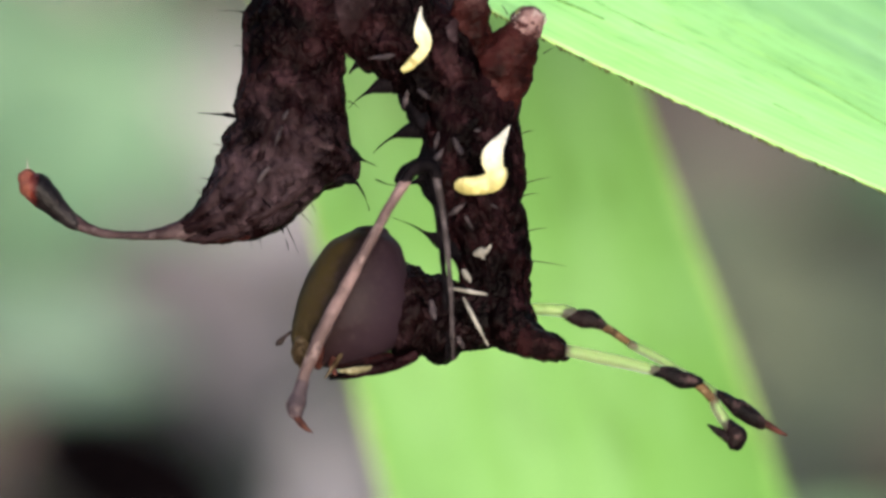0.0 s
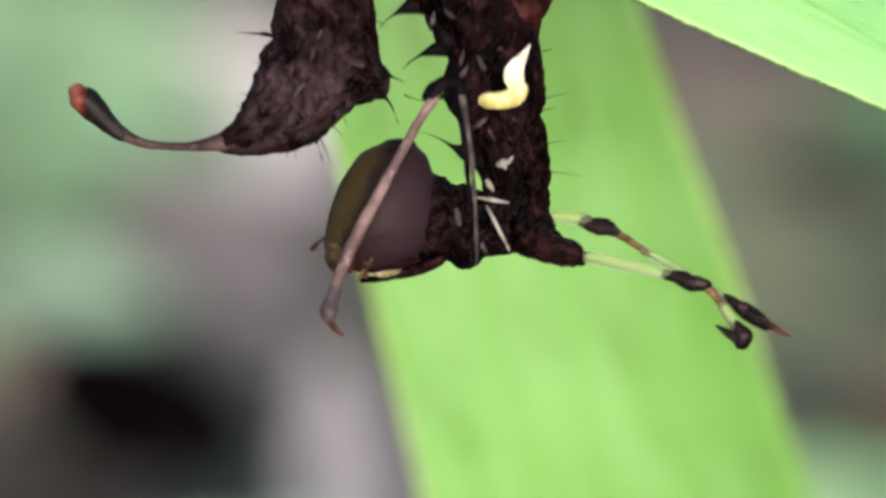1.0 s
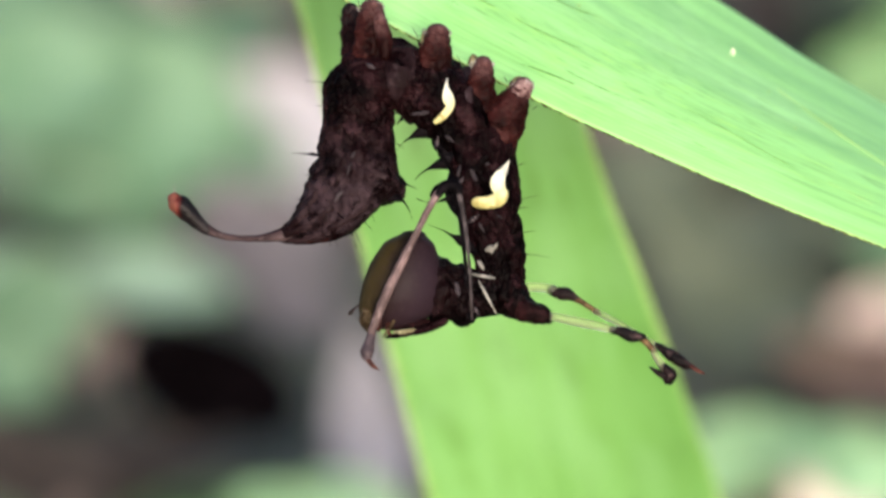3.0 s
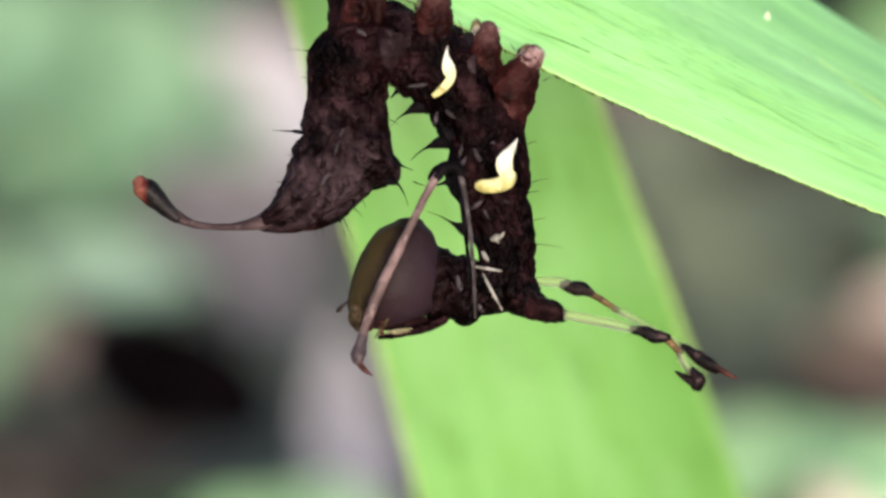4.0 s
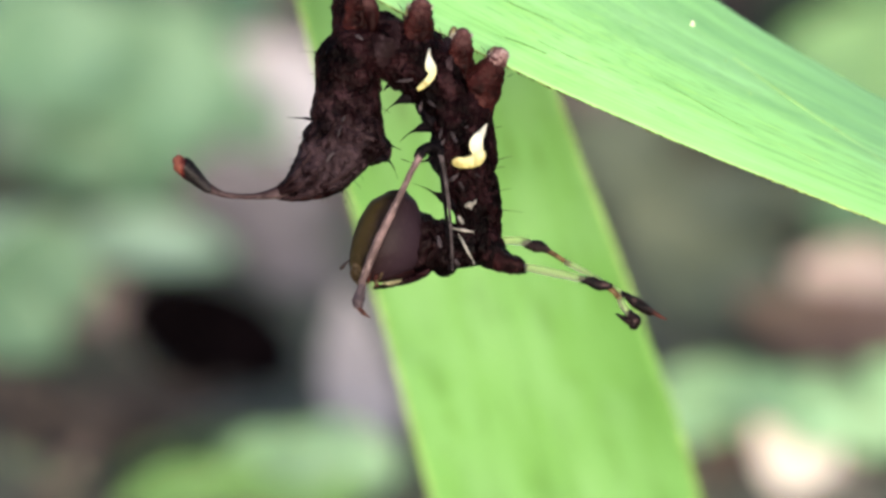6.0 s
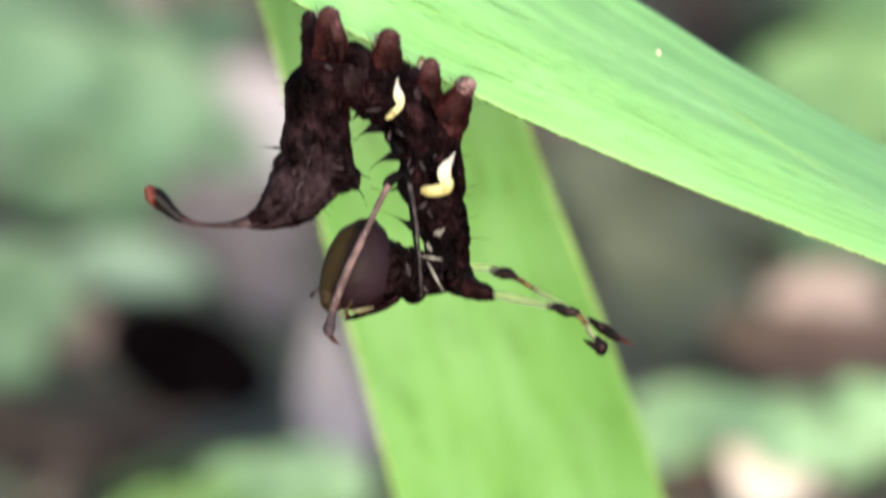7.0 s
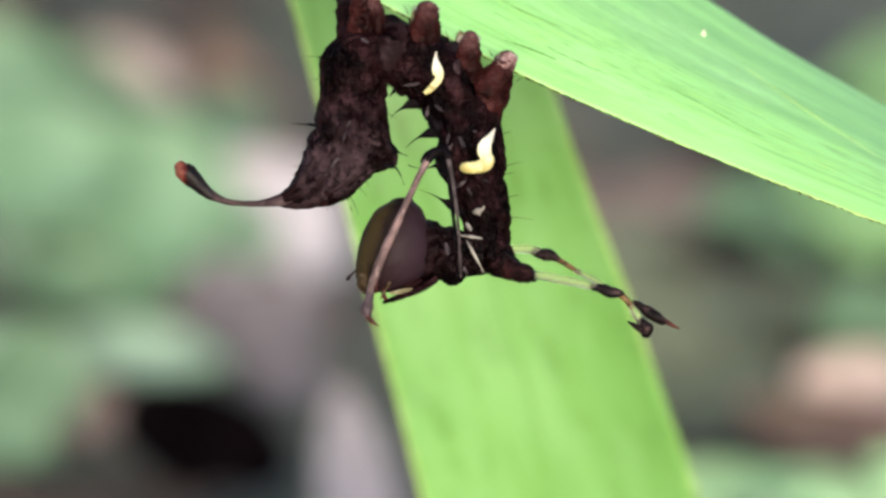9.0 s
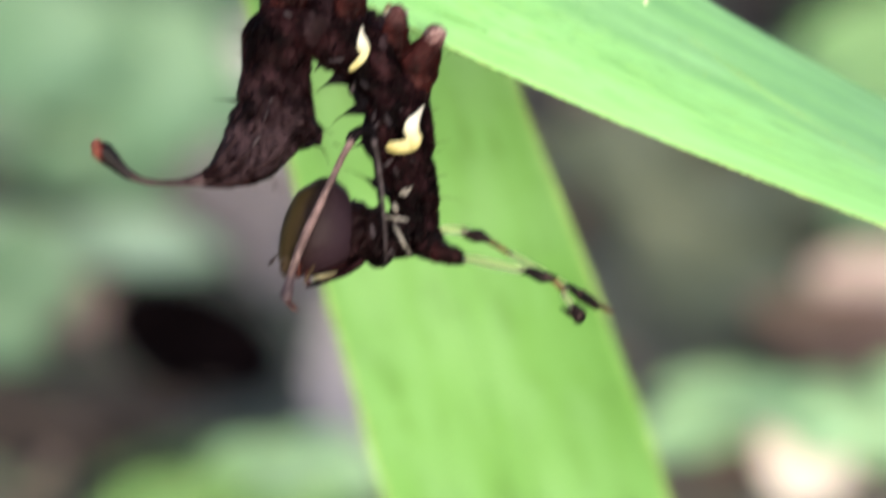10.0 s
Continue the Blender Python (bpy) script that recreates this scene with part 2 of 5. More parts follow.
def marking_skin():
    n = Nodes("cream_marking")
    v = n.coords((1000, 1000, 1000))
    cut = n.add("ShaderNodeSeparateXYZ")
    n.link(v, cut.inputs[0])
    fine = n.noise(v, 2.2, 4)
    way = n.add("ShaderNodeMath")
    way.operation = "MULTIPLY_ADD"
    n.link(cut.outputs["Z"], way.inputs[0])
    way.inputs[1].default_value, way.inputs[2].default_value = 0.3, 0.5
    colour = n.ramp(way.outputs[0], (0.1, (0.3, 0.262, 0.09)), (0.5, (0.355, 0.325, 0.165)), (0.8, (0.41, 0.395, 0.33)))
    colour = n.mix(n.ramp(fine, (0.55, (0, 0, 0)), (0.8, (0.6, 0.6, 0.6))), colour, (0.22, 0.18, 0.085))
    return n.finish(colour, 0.45, n.bump(fine, 0.0001, 0.6))


MARK = marking_skin()


def blade_skin(name, deep, fresh, pale, share, stripes, relief=1.0, streak=0.5, ridge=None):
    """A grass blade: parallel veins along its length, blotches, thin enough to let light through."""
    n = Nodes(name)
    veins, strands = n.noise(n.coords((4.0, stripes * 0.4, 1), uv=True), 1.0, 5, 0.72), n.noise(n.coords((20.0, stripes * 1.15, 1), uv=True), 1.0, 3, 0.6)
    blot = n.noise(n.coords((9, 4, 1), uv=True), 1.0, 4)
    wave = n.add("ShaderNodeTexWave", Scale=1.0, Distortion=1.5, Detail=3.0)
    wave.bands_direction = "Y"
    n.link(n.coords((1.0, stripes * 0.5, 1), uv=True), wave.inputs["Vector"])
    colour = n.mix(n.ramp(veins, (0.34, (0, 0, 0)), (0.58, (1, 1, 1))), deep, fresh)
    colour = n.mix(n.ramp(strands, (0.53, (0, 0, 0)), (0.66, (streak,) * 3)), colour, tuple(c * 0.72 for c in deep))
    colour = n.mix(n.ramp(blot, (0.45, (0, 0, 0)), (0.7, (0.6, 0.6, 0.6))), colour, pale)
    if ridge:
        cut = n.add("ShaderNodeSeparateXYZ")
        n.link(n.coords(uv=True), cut.inputs[0])
        # short dark dashes where the veins break up, and yellower flakes between them
        part_way = n.ramp(cut.outputs["Y"], (0.1, (0.25,) * 3), (0.3, (1, 1, 1)), (0.6, (0.8,) * 3), (0.85, (0.3,) * 3))
        dash = n.ramp(n.noise(n.coords((60, 62, 1), uv=True), 1.0, 3, 0.6), (0.55, (0, 0, 0)), (0.68, (0.75,) * 3))
        flake = n.ramp(n.noise(n.coords((42, 34, 1), uv=True), 1.0, 4, 0.7), (0.52, (0, 0, 0)), (0.64, (0.6,) * 3))
        colour = n.mix(n.mix(1.0, flake, part_way, "MULTIPLY"), colour, tuple(c * k for c, k in zip(fresh, (1.12, 1.04, 0.78))))
        colour = n.mix(n.mix(1.0, dash, part_way, "MULTIPLY"), colour, tuple(c * 0.72 for c in deep))
        zone = n.ramp(cut.outputs["Y"], (0.35, (0, 0, 0)), (0.62, (0.6, 0.6, 0.6)), (0.8, (0.45, 0.45, 0.45)), (1.0, (0.2, 0.2, 0.2)))
        colour = n.mix(n.mix(n.ramp(veins, (0.4, (1, 1, 1)), (0.62, (0.15, 0.15, 0.15))), (0, 0, 0), zone), colour, ridge)
    fine = n.noise(n.coords((1000, 1000, 1000)), 4.0, 3)
    low = n.bump(wave.outputs["Fac"], 0.00003 * relief, 0.35)
    top = n.bump(fine, 0.00002 * relief, 0.5, low)
    n.finish(colour, n.ramp(veins, (0.3, (0.38,) * 3), (0.7, (0.52,) * 3)), top, 0.45)
    n.translucent(colour, share)
    return n.mat


LEAF = blade_skin("grass_leaf", (0.2, 0.445, 0.13), (0.27, 0.57, 0.19), (0.35, 0.64, 0.285), 0.27, 26, 1.0, 0.45, (0.155, 0.345, 0.145))
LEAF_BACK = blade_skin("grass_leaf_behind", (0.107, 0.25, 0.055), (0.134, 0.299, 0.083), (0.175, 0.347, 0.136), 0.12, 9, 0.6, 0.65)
MARGIN = skin("leaf_margin", (0.2, 0.32, 0.09), (0.3, 0.46, 0.15), (0.2, 0.2, 0.09), 0.6, 1.0, 0.5)
CREASE = skin("vein_crease", (0.075, 0.17, 0.045), (0.12, 0.25, 0.075), (0.17, 0.33, 0.11), 0.6, 1.0, 0.5)
TEETH = skin("leaf_teeth", (0.03, 0.032, 0.012), (0.07, 0.075, 0.03), (0.14, 0.13, 0.06), 0.6, 1.0, 0.5)
FLECK = skin("pale_fleck", (0.38, 0.44, 0.28), (0.48, 0.53, 0.38), (0.55, 0.58, 0.46), 0.5, 1.0, 0.4)


def earth_skin():
    n = Nodes("forest_floor")
    v = n.coords()
    broad, mid, fine = n.noise(v, 9.0, 4), n.noise(v, 60.0, 5), n.noise(v, 420.0, 4)
    colour = n.mix(n.ramp(broad, (0.35, (0, 0, 0)), (0.65, (1, 1, 1))), (0.056, 0.062, 0.045), (0.1, 0.109, 0.084))
    colour = n.mix(n.ramp(mid, (0.45, (0, 0, 0)), (0.7, (0.8, 0.8, 0.8))), colour, (0.155, 0.16, 0.132))
    colour = n.mix(n.ramp(fine, (0.3, (0.7, 0.7, 0.7)), (0.55, (0, 0, 0))), colour, (0.04, 0.034, 0.028))
    top = n.bump(fine, 0.002, 0.8, n.bump(mid, 0.006, 0.8))
    return n.finish(colour, 0.9, top, 0.2)


EARTH = earth_skin()


def litter_skin(name, dark, light, rough=0.75, share=0.0, spec=0.15):
    """Dry or fresh broad leaf: midrib, side veins, blotches; each copy a little different."""
    n = Nodes(name)
    v = n.coords((1, 1, 1))
    tone = n.add("ShaderNodeObjectInfo")
    blot, fine = n.noise(v, 110.0, 4), n.noise(v, 700.0, 4)
    colour = n.mix(n.ramp(blot, (0.35, (0, 0, 0)), (0.68, (1, 1, 1))), dark, light)
    colour = n.mix(n.ramp(fine, (0.5, (0, 0, 0)), (0.75, (0.5, 0.5, 0.5))), colour, tuple(c * 0.55 for c in dark))
    bright = n.add("ShaderNodeHueSaturation")
    span = n.add("ShaderNodeMapRange")
    n.link(tone.outputs["Random"], span.inputs[0])
    span.inputs["To Min"].default_value, span.inputs["To Max"].default_value = 0.8, 1.2
    n.link(span.outputs[0], bright.inputs["Value"])
    n.link(colour, bright.inputs["Color"])
    n.finish(bright.outputs[0], rough, n.bump(fine, 0.0004, 0.7), spec)
    if share:
        n.translucent(bright.outputs[0], share)
    return n.mat


L_PINK = litter_skin("litter_buff", (0.15, 0.115, 0.104), (0.235, 0.185, 0.168))
L_BROWN = litter_skin("litter_brown", (0.085, 0.055, 0.042), (0.15, 0.102, 0.08))
L_LILAC = litter_skin("litter_lilac", (0.138, 0.131, 0.147), (0.22, 0.21, 0.234))
L_MAUVE = litter_skin("litter_mauve", (0.075, 0.066, 0.07), (0.135, 0.12, 0.126))
L_SILVER = litter_skin("litter_silver", (0.27, 0.255, 0.277), (0.385, 0.364, 0.393))
L_BLUSH = litter_skin("litter_blush", (0.36, 0.285, 0.25), (0.5, 0.405, 0.36))
L_BLEACHED = litter_skin("litter_bleached", (0.56, 0.5, 0.465), (0.7, 0.645, 0.6))
L_PALE = litter_skin("litter_pale", (0.28, 0.24, 0.21), (0.4, 0.36, 0.31))
L_TAN = litter_skin("litter_tan", (0.1, 0.075, 0.066), (0.16, 0.12, 0.107))
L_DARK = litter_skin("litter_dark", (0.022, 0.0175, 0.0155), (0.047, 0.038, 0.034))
L_OLIVE = litter_skin("litter_olive", (0.06, 0.073, 0.046), (0.104, 0.12, 0.084))
# near-black without gloss: the dark of a hollow put into the colour
DARK_HOLLOW = litter_skin("hollow_black", (0.001, 0.0008, 0.0009), (0.003, 0.002, 0.0025), 0.98, 0.0, 0.0)
HERB = litter_skin("herb_green", (0.1, 0.19, 0.105), (0.18, 0.29, 0.185), 0.45, 0.3)
HERB_PALE = litter_skin("herb_pale_green", (0.23, 0.345, 0.235), (0.35, 0.48, 0.355), 0.4, 0.3)
HERB_FRESH = litter_skin("herb_fresh_green", (0.21, 0.36, 0.187), (0.345, 0.535, 0.315), 0.4, 0.3)
HERB_BRIGHT = litter_skin("herb_bright_green", (0.145, 0.285, 0.085), (0.245, 0.42, 0.155), 0.4, 0.35)
HERB_LEAFY = litter_skin("herb_leaf_green", (0.155, 0.3, 0.125), (0.26, 0.445, 0.21), 0.4, 0.3)
# dark green base; on the seedling at the back right it also holds shade
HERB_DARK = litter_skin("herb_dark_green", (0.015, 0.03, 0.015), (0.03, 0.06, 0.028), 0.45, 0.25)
STALK = litter_skin("herb_stalk", (0.09, 0.16, 0.05), (0.16, 0.24, 0.09), 0.6)

# ---------------------------------------------------------------- builders
ORIGIN = {}


def thing(name, origin, label, category, group="", lean=True):
    """An empty that carries a thing's parts; origin in millimetres of the leaning frame (or in metres of the world)."""
    ob = new(name)
    ob.empty_display_size = 0.004
    ob.matrix_world = LEAN @ Matrix.Translation(Vector(origin) * MM) if lean else Matrix.Translation(origin)
    ORIGIN[ob] = Vector(origin) if lean else Vector()
    return tagged(ob, label, category, group)


def part(name, bm, material, parent, label="", pivot=None):
    """Links a bmesh, in millimetres, as one mesh under a thing or a part."""
    base = ORIGIN[parent]
    pivot = Vector(pivot) if pivot else base
    bm.transform(Matrix.Scale(MM, 4) @ Matrix.Translation(-pivot))
    bmesh.ops.recalc_face_normals(bm, faces=bm.faces)
    mesh = bpy.data.meshes.new(name)
    bm.to_mesh(mesh)
    bm.free()
    mesh.polygons.foreach_set("use_smooth", [True] * len(mesh.polygons))
    for one in material if isinstance(material, tuple) else (material,):
        mesh.materials.append(one)
    ob = new(name, mesh)
    ob.parent = parent
    ob.location = (pivot - base) * MM
    ORIGIN[ob] = pivot
    return tagged(ob, label)


def spline(points, steps):
    """Catmull-Rom through rows of numbers."""
    rows = [np.array(p, float) for p in points]
    rows = [2 * rows[0] - rows[1], *rows, 2 * rows[-1] - rows[-2]]
    out = []
    for a, b, c, d in zip(rows, rows[1:], rows[2:], rows[3:]):
        for i in range(steps):
            t = i / steps
            out.append(0.5 * (2 * b + (c - a) * t + (2 * a - 5 * b + 4 * c - d) * t * t + (3 * b - a - 3 * c + d) * t**3))
    return out + [rows[-2]]


def rings(bm, loops, close=True):
    """Skins a row of vertex loops and closes both ends."""
    made = [[bm.verts.new(p) for p in loop] for loop in loops]
    for a, b in zip(made, made[1:]):
        for i in range(len(a) if close else len(a) - 1):
            j = (i + 1) % len(a)
            bm.faces.new((a[i], a[j], b[j], b[i]))
    if close:
        for loop in (made[0], made[-1]):
            tip = bm.verts.new(sum((v.co for v in loop), Vector()) / len(loop))
            for i in range(len(loop)):
                bm.faces.new((loop[i], loop[(i + 1) % len(loop)], tip))
    return made


def loft(stations, around=40, steps=8, lump=0.0, grain=1.0, folds=0, fold=0.0, caps=(0.5, 0.5), seed=0.0, ridge=0.0):
    """A body between two edges. Each station: edge (x, z), other edge (x, z), depth y of its middle, depth over width."""
    rows = spline([(*a, *b, y, r) for a, b, y, r in stations], steps)
    mids = [np.array([(r[0] + r[2]) / 2, r[4], (r[1] + r[3]) / 2]) for r in rows]
    sections = []
    for k, row in enumerate(rows):
        half = np.array([row[2] - row[0], 0, row[3] - row[1]]) / 2
        sections.append((mids[k], half, np.linalg.norm(half) * row[5]))
    first = mids[0] - mids[1]
    last = mids[-1] - mids[-2]
    first, last = first / (np.linalg.norm(first) + 1e-9), last / (np.linalg.norm(last) + 1e-9)
    head, tail = [], []
    for a in (80, 60, 40, 20):
        c, s = math.cos(radians(a)), math.sin(radians(a))
        m, h, d = sections[0]
        head.append((m + first * caps[0] * s, h * c, d * c))
        m, h, d = sections[-1]
        tail.insert(0, (m + last * caps[1] * s, h * c, d * c))
    body = head + sections + tail
    loops = []
    for k, (m, h, d) in enumerate(body):
        s = k / (len(body) - 1)
        squeeze = 1 - fold * (0.5 + 0.5 * math.cos(2 * math.pi * folds * s)) ** 4 if folds else 1
        loop = []
        for i in range(around):
            t = 2 * math.pi * i / around
            out = h * math.cos(t) + np.array([0, d * math.sin(t), 0])
            p = m + out * squeeze
            if lump:
                away = out / (np.linalg.norm(out) + 1e-9)
                q = Vector(p) * grain + Vector((seed, seed * 2, 0))
                rough = noise.noise(q) + 0.55 * noise.noise(q * 2.3) + 0.3 * noise.noise(q * 5) + 0.1 * noise.noise(q * 11)
                rough -= 0.5 * max(0.0, 0.12 - abs(noise.noise(q * 1.7 + Vector((9, 3, 1))))) / 0.12
                p = p + away * lump * rough
                if ridge:
                    p = p + away * ridge * noise.noise(Vector((math.cos(t) * 4.5, math.sin(t) * 4.5, s * 14 + seed)))
            loop.append(Vector(p))
        loops.append(loop)
    bm = bmesh.new()
    rings(bm, loops)
    return bm


def tube(points, around=12, steps=6, lump=0.0, seed=0.0, flat=1.0):
    """A limb along points (x, y, z, radius), in millimetres, with rounded ends."""
    rows = spline(points, steps)
    loops, side = [], Vector((0, 1, 0))
    for k, row in enumerate(rows):
        along = Vector(rows[min(k + 1, len(rows) - 1)][:3]) - Vector(rows[max(k - 1, 0)][:3])
        along.normalize()
        side = (side - along * side.dot(along)).normalized() if abs(along.dot(side)) < 0.98 else along.orthogonal().normalized()
        up = along.cross(side)
        rad = max(row[3], 0.004)
        loop = []
        for i in range(around):
            t = 2 * math.pi * i / around
            out = side * math.cos(t) * flat + up * math.sin(t)
            p = Vector(row[:3]) + out * rad
            if lump:
                p += out * lump * noise.noise(p * 2.2 + Vector((seed, 0, seed)))
            loop.append(p)
        ends = []
        if k in (0, len(rows) - 1):
            sign = -1 if k == 0 else 1
            for c, s in ((0.85, 0.5), (0.5, 0.85)):
                ends.append([Vector(row[:3]) + (p - Vector(row[:3])) * c + along * sign * rad * s for p in loop])
        if k == 0:
            loops += [ends[1], ends[0], loop]
        elif k == len(rows) - 1:
            loops += [loop, *ends]
        else:
            loops.append(loop)
    bm = bmesh.new()
    rings(bm, loops)
    return bm


def sheet(edge_a, edge_b, across=24, steps=12, thick=0.2, bow=0.0, ripple=0.0, ribs=0):
    """A thin blade between two edges of points (x, y, z), with thickness, a bow across it and ribs along it."""
    a, b = spline(edge_a, steps), spline(edge_b, steps)
    bm = bmesh.new()
    uv = bm.loops.layers.uv.new("UVMap")
    grid = {}
    for k in range(len(a)):
        for i in range(across + 1):
            s = i / across
            p = Vector(a[k]) * (1 - s) + Vector(b[k]) * s
            p.y += bow * 4 * s * (1 - s)
            if ripple:
                p.y += ripple * noise.noise(p * 0.08)
            if ribs:
                p.y += 0.012 * math.cos(2 * math.pi * ribs * s + 2 * noise.noise(Vector((s * 9, 0, 0))))
            for f, off in ((0, 0.0), (1, thick)):
                grid[k, i, f] = bm.verts.new(p + Vector((0, off, 0)))
    n = len(a) - 1

    def face(*keys):
        made = bm.faces.new([grid[q] for q in keys])
        for loop, (k, i, f) in zip(made.loops, keys):
            loop[uv].uv = (k / n, i / across)

    for k in range(n):
        for i in range(across):
            face((k, i, 0), (k, i + 1, 0), (k + 1, i + 1, 0), (k + 1, i, 0))
            face((k, i, 1), (k + 1, i, 1), (k + 1, i + 1, 1), (k, i + 1, 1))
        face((k, 0, 0), (k + 1, 0, 0), (k + 1, 0, 1), (k, 0, 1))
        face((k, across, 0), (k, across, 1), (k + 1, across, 1), (k + 1, across, 0))
    for i in range(across):
        face((0, i, 0), (0, i, 1), (0, i + 1, 1), (0, i + 1, 0))
        face((n, i, 0), (n, i + 1, 0), (n, i + 1, 1), (n, i, 1))
    return bm


# ---------------------------------------------------------------- ground
def ground():
    """One sheet of soil, finely uneven near the plant and running out to the horizon."""
    bm, n = bmesh.new(), 150
    line = [0.5 * u + 400 * u**11 for u in np.linspace(-1, 1, n + 1)]
    grid = []
    for y in line:
        row = []
        for x in line:
            p = Vector((x, y + 0.15, 0))
            fade = 1 / (1 + (p.length / 0.6) ** 4)
            p.z = fade * (0.006 * noise.noise(p * 18) + 0.003 * noise.noise(p * 60)) + (1 - fade) * 0.25 * noise.noise(p * 0.15)
            row.append(bm.verts.new(p))
        grid.append(row)
    for a, b in zip(grid, grid[1:]):
        for i in range(n):
            bm.faces.new((a[i], a[i + 1], b[i + 1], b[i]))
    mesh = bpy.data.meshes.new("ground")
    bm.to_mesh(mesh)
    bm.free()
    mesh.polygons.foreach_set("use_smooth", [True] * len(mesh.polygons))
    mesh.materials.append(EARTH)
    return tagged(new("ground", mesh), "brown forest floor of bare soil and crumbs", "ground", kind="structure")


ground()


# ---------------------------------------------------------------- grass blades
def top_leaf():
    low = [(-128.81, 79.00, -83.87), (-128.43, 76.00, -48.16), (-123.56, 66.00, 6.34), (-103.68, 48.00, 40.74), (-77.63, 32.00, 49.65), (-55.19, 20.00, 43.03), (-41.94, 12.00, 33.72), (-26.86, 6.00, 25.03), (-14.52, 3.00, 18.41), (-11.98, 2.20, 16.96), (-6.07, 1.60, 13.71), (2.79, 1.40, 9.24), (9.11, 1.40, 6.41), (19.65, 1.60, 2.07), (33.07, 2.20, -2.99), (51.50, 6.00, -9.49), (86.65, 20.00, -24.46)]
    high = [(-133.50, 80.00, -83.96), (-138.98, 80.00, -48.35), (-141.89, 78.00, 10.98), (-118.12, 58.00, 62.59), (-78.70, 45.50, 74.16), (-38.50, 32.67, 58.39), (-26.19, 28.75, 48.62), (-13.10, 22.50, 37.97), (-1.89, 18.75, 27.81), (2.83, 17.50, 24.56), (7.11, 16.88, 21.76), (13.53, 16.25, 17.60), (17.81, 16.25, 14.94), (23.38, 16.25, 11.43), (33.61, 17.50, 5.88), (52.41, 22.50, -3.49), (88.00, 35.00, -22.87)]
    leaf = thing("grass_blade", (2.79, 1.40, 9.25), "fresh yellow-green grass blade with fine parallel veins, carrying the caterpillar", "leaf")
    face = sheet(low, high, 48, 16, 0.22, -1.5, 0.3, 14)
    part("blade", face.copy(), LEAF, leaf)
    edge = spline(low, 16)
    part("margin", tube([(*p[:3], 0.07) for p in edge[112:-20]], 6, 1, 0.05), MARGIN, leaf, "pale thickened rim of the blade")
    teeth = bmesh.new()
    rng = random.Random(4)
    for k in range(118, len(edge) - 24):
        for _ in range(rng.choice((2, 3, 4))):
            p = Vector(edge[k]).lerp(Vector(edge[k + 1]), rng.random())
            tip = p + Vector((rng.uniform(0.1, 0.3), rng.uniform(-0.12, 0.0), -rng.uniform(0.16, 0.34)))
            r = rng.uniform(0.08, 0.16)
            base = [teeth.verts.new(p + Vector((math.cos(q) * r, math.sin(q) * r, 0))) for q in (0, 2.1, 4.2)]
            point = teeth.verts.new(tip)
            for i in range(3):
                teeth.faces.new((base[i], base[(i + 1) % 3], point))
    tagged(part("edge_bristles", teeth, TEETH, leaf, "row of tiny stiff bristles on the rim"), kind="stuff")
    tree = BVHTree.FromBMesh(face)
    for x, _, z, s in [(16.62, 0, 12.58, 0.24), (6.08, 0, 15.6, 0.08), (19.05, 0, 9.9, 0.07), (20.85, 0, 7.4, 0.07)]:
        y = tree.ray_cast(Vector((x, -40, z)), Vector((0, 1, 0)))[0].y - 0.05
        part("fleck", tube([(x - 0.1 * s, y, z - s, s * 0.6), (x, y, z, s * 0.8), (x + 0.1 * s, y, z + s, s * 0.55)], 8, 3, 0.04), FLECK if s > 0.2 else MARGIN, leaf, "pale speck on the blade")
    # creases where single veins stand out dark, and one pale vein
    lines = [
            (((-3.01, 16.80), (-1.02, 16.08), (0.38, 15.40)), 0.07),
            (((1.82, 14.59), (3.69, 13.66), (6.24, 12.60)), 0.07),
            (((2.12, 11.54), (4.20, 10.82), (5.77, 10.18)), 0.075),
            (((0.89, 17.99), (3.10, 16.80), (5.60, 15.48), (7.51, 14.85)), 0.06),
            (((13.41, 8.70), (17.39, 6.49), (21.04, 4.50)), 0.05),
            (((13.83, 6.36), (15.40, 5.60)), 0.05),
            (((22.91, 3.82), (26.01, 2.29)), 0.045),
            (((-3.99, 17.52), (-2.50, 17.01), (-0.59, 16.50)), 0.05),
            (((5.13, 11.16), (7.47, 10.01), (9.59, 9.12)), 0.05),
            (((-6.11, 17.52), (-3.99, 16.50), (-2.08, 15.48)), 0.05)]
    for line, wide in [*((l, w) for l, w in lines), (((19.62, 10.15), (24.93, 6.37), (32.87, 1.19)), 0.06)]:
        rows = []
        for k, (x, z) in enumerate(line):
            y = tree.ray_cast(Vector((x, -40, z)), Vector((0, 1, 0)))[0].y
            rows.append((x, y - 0.01, z, wide * (0.45 if k in (0, len(line) - 1) else 1.0)))
        pale = line[0][0] > 19
        part("vein", tube(rows, 6, 10, 0.03, line[0][0]), MARGIN if pale else CREASE, leaf, "pale raised vein" if pale else "fine dark vein crease")
    return leaf


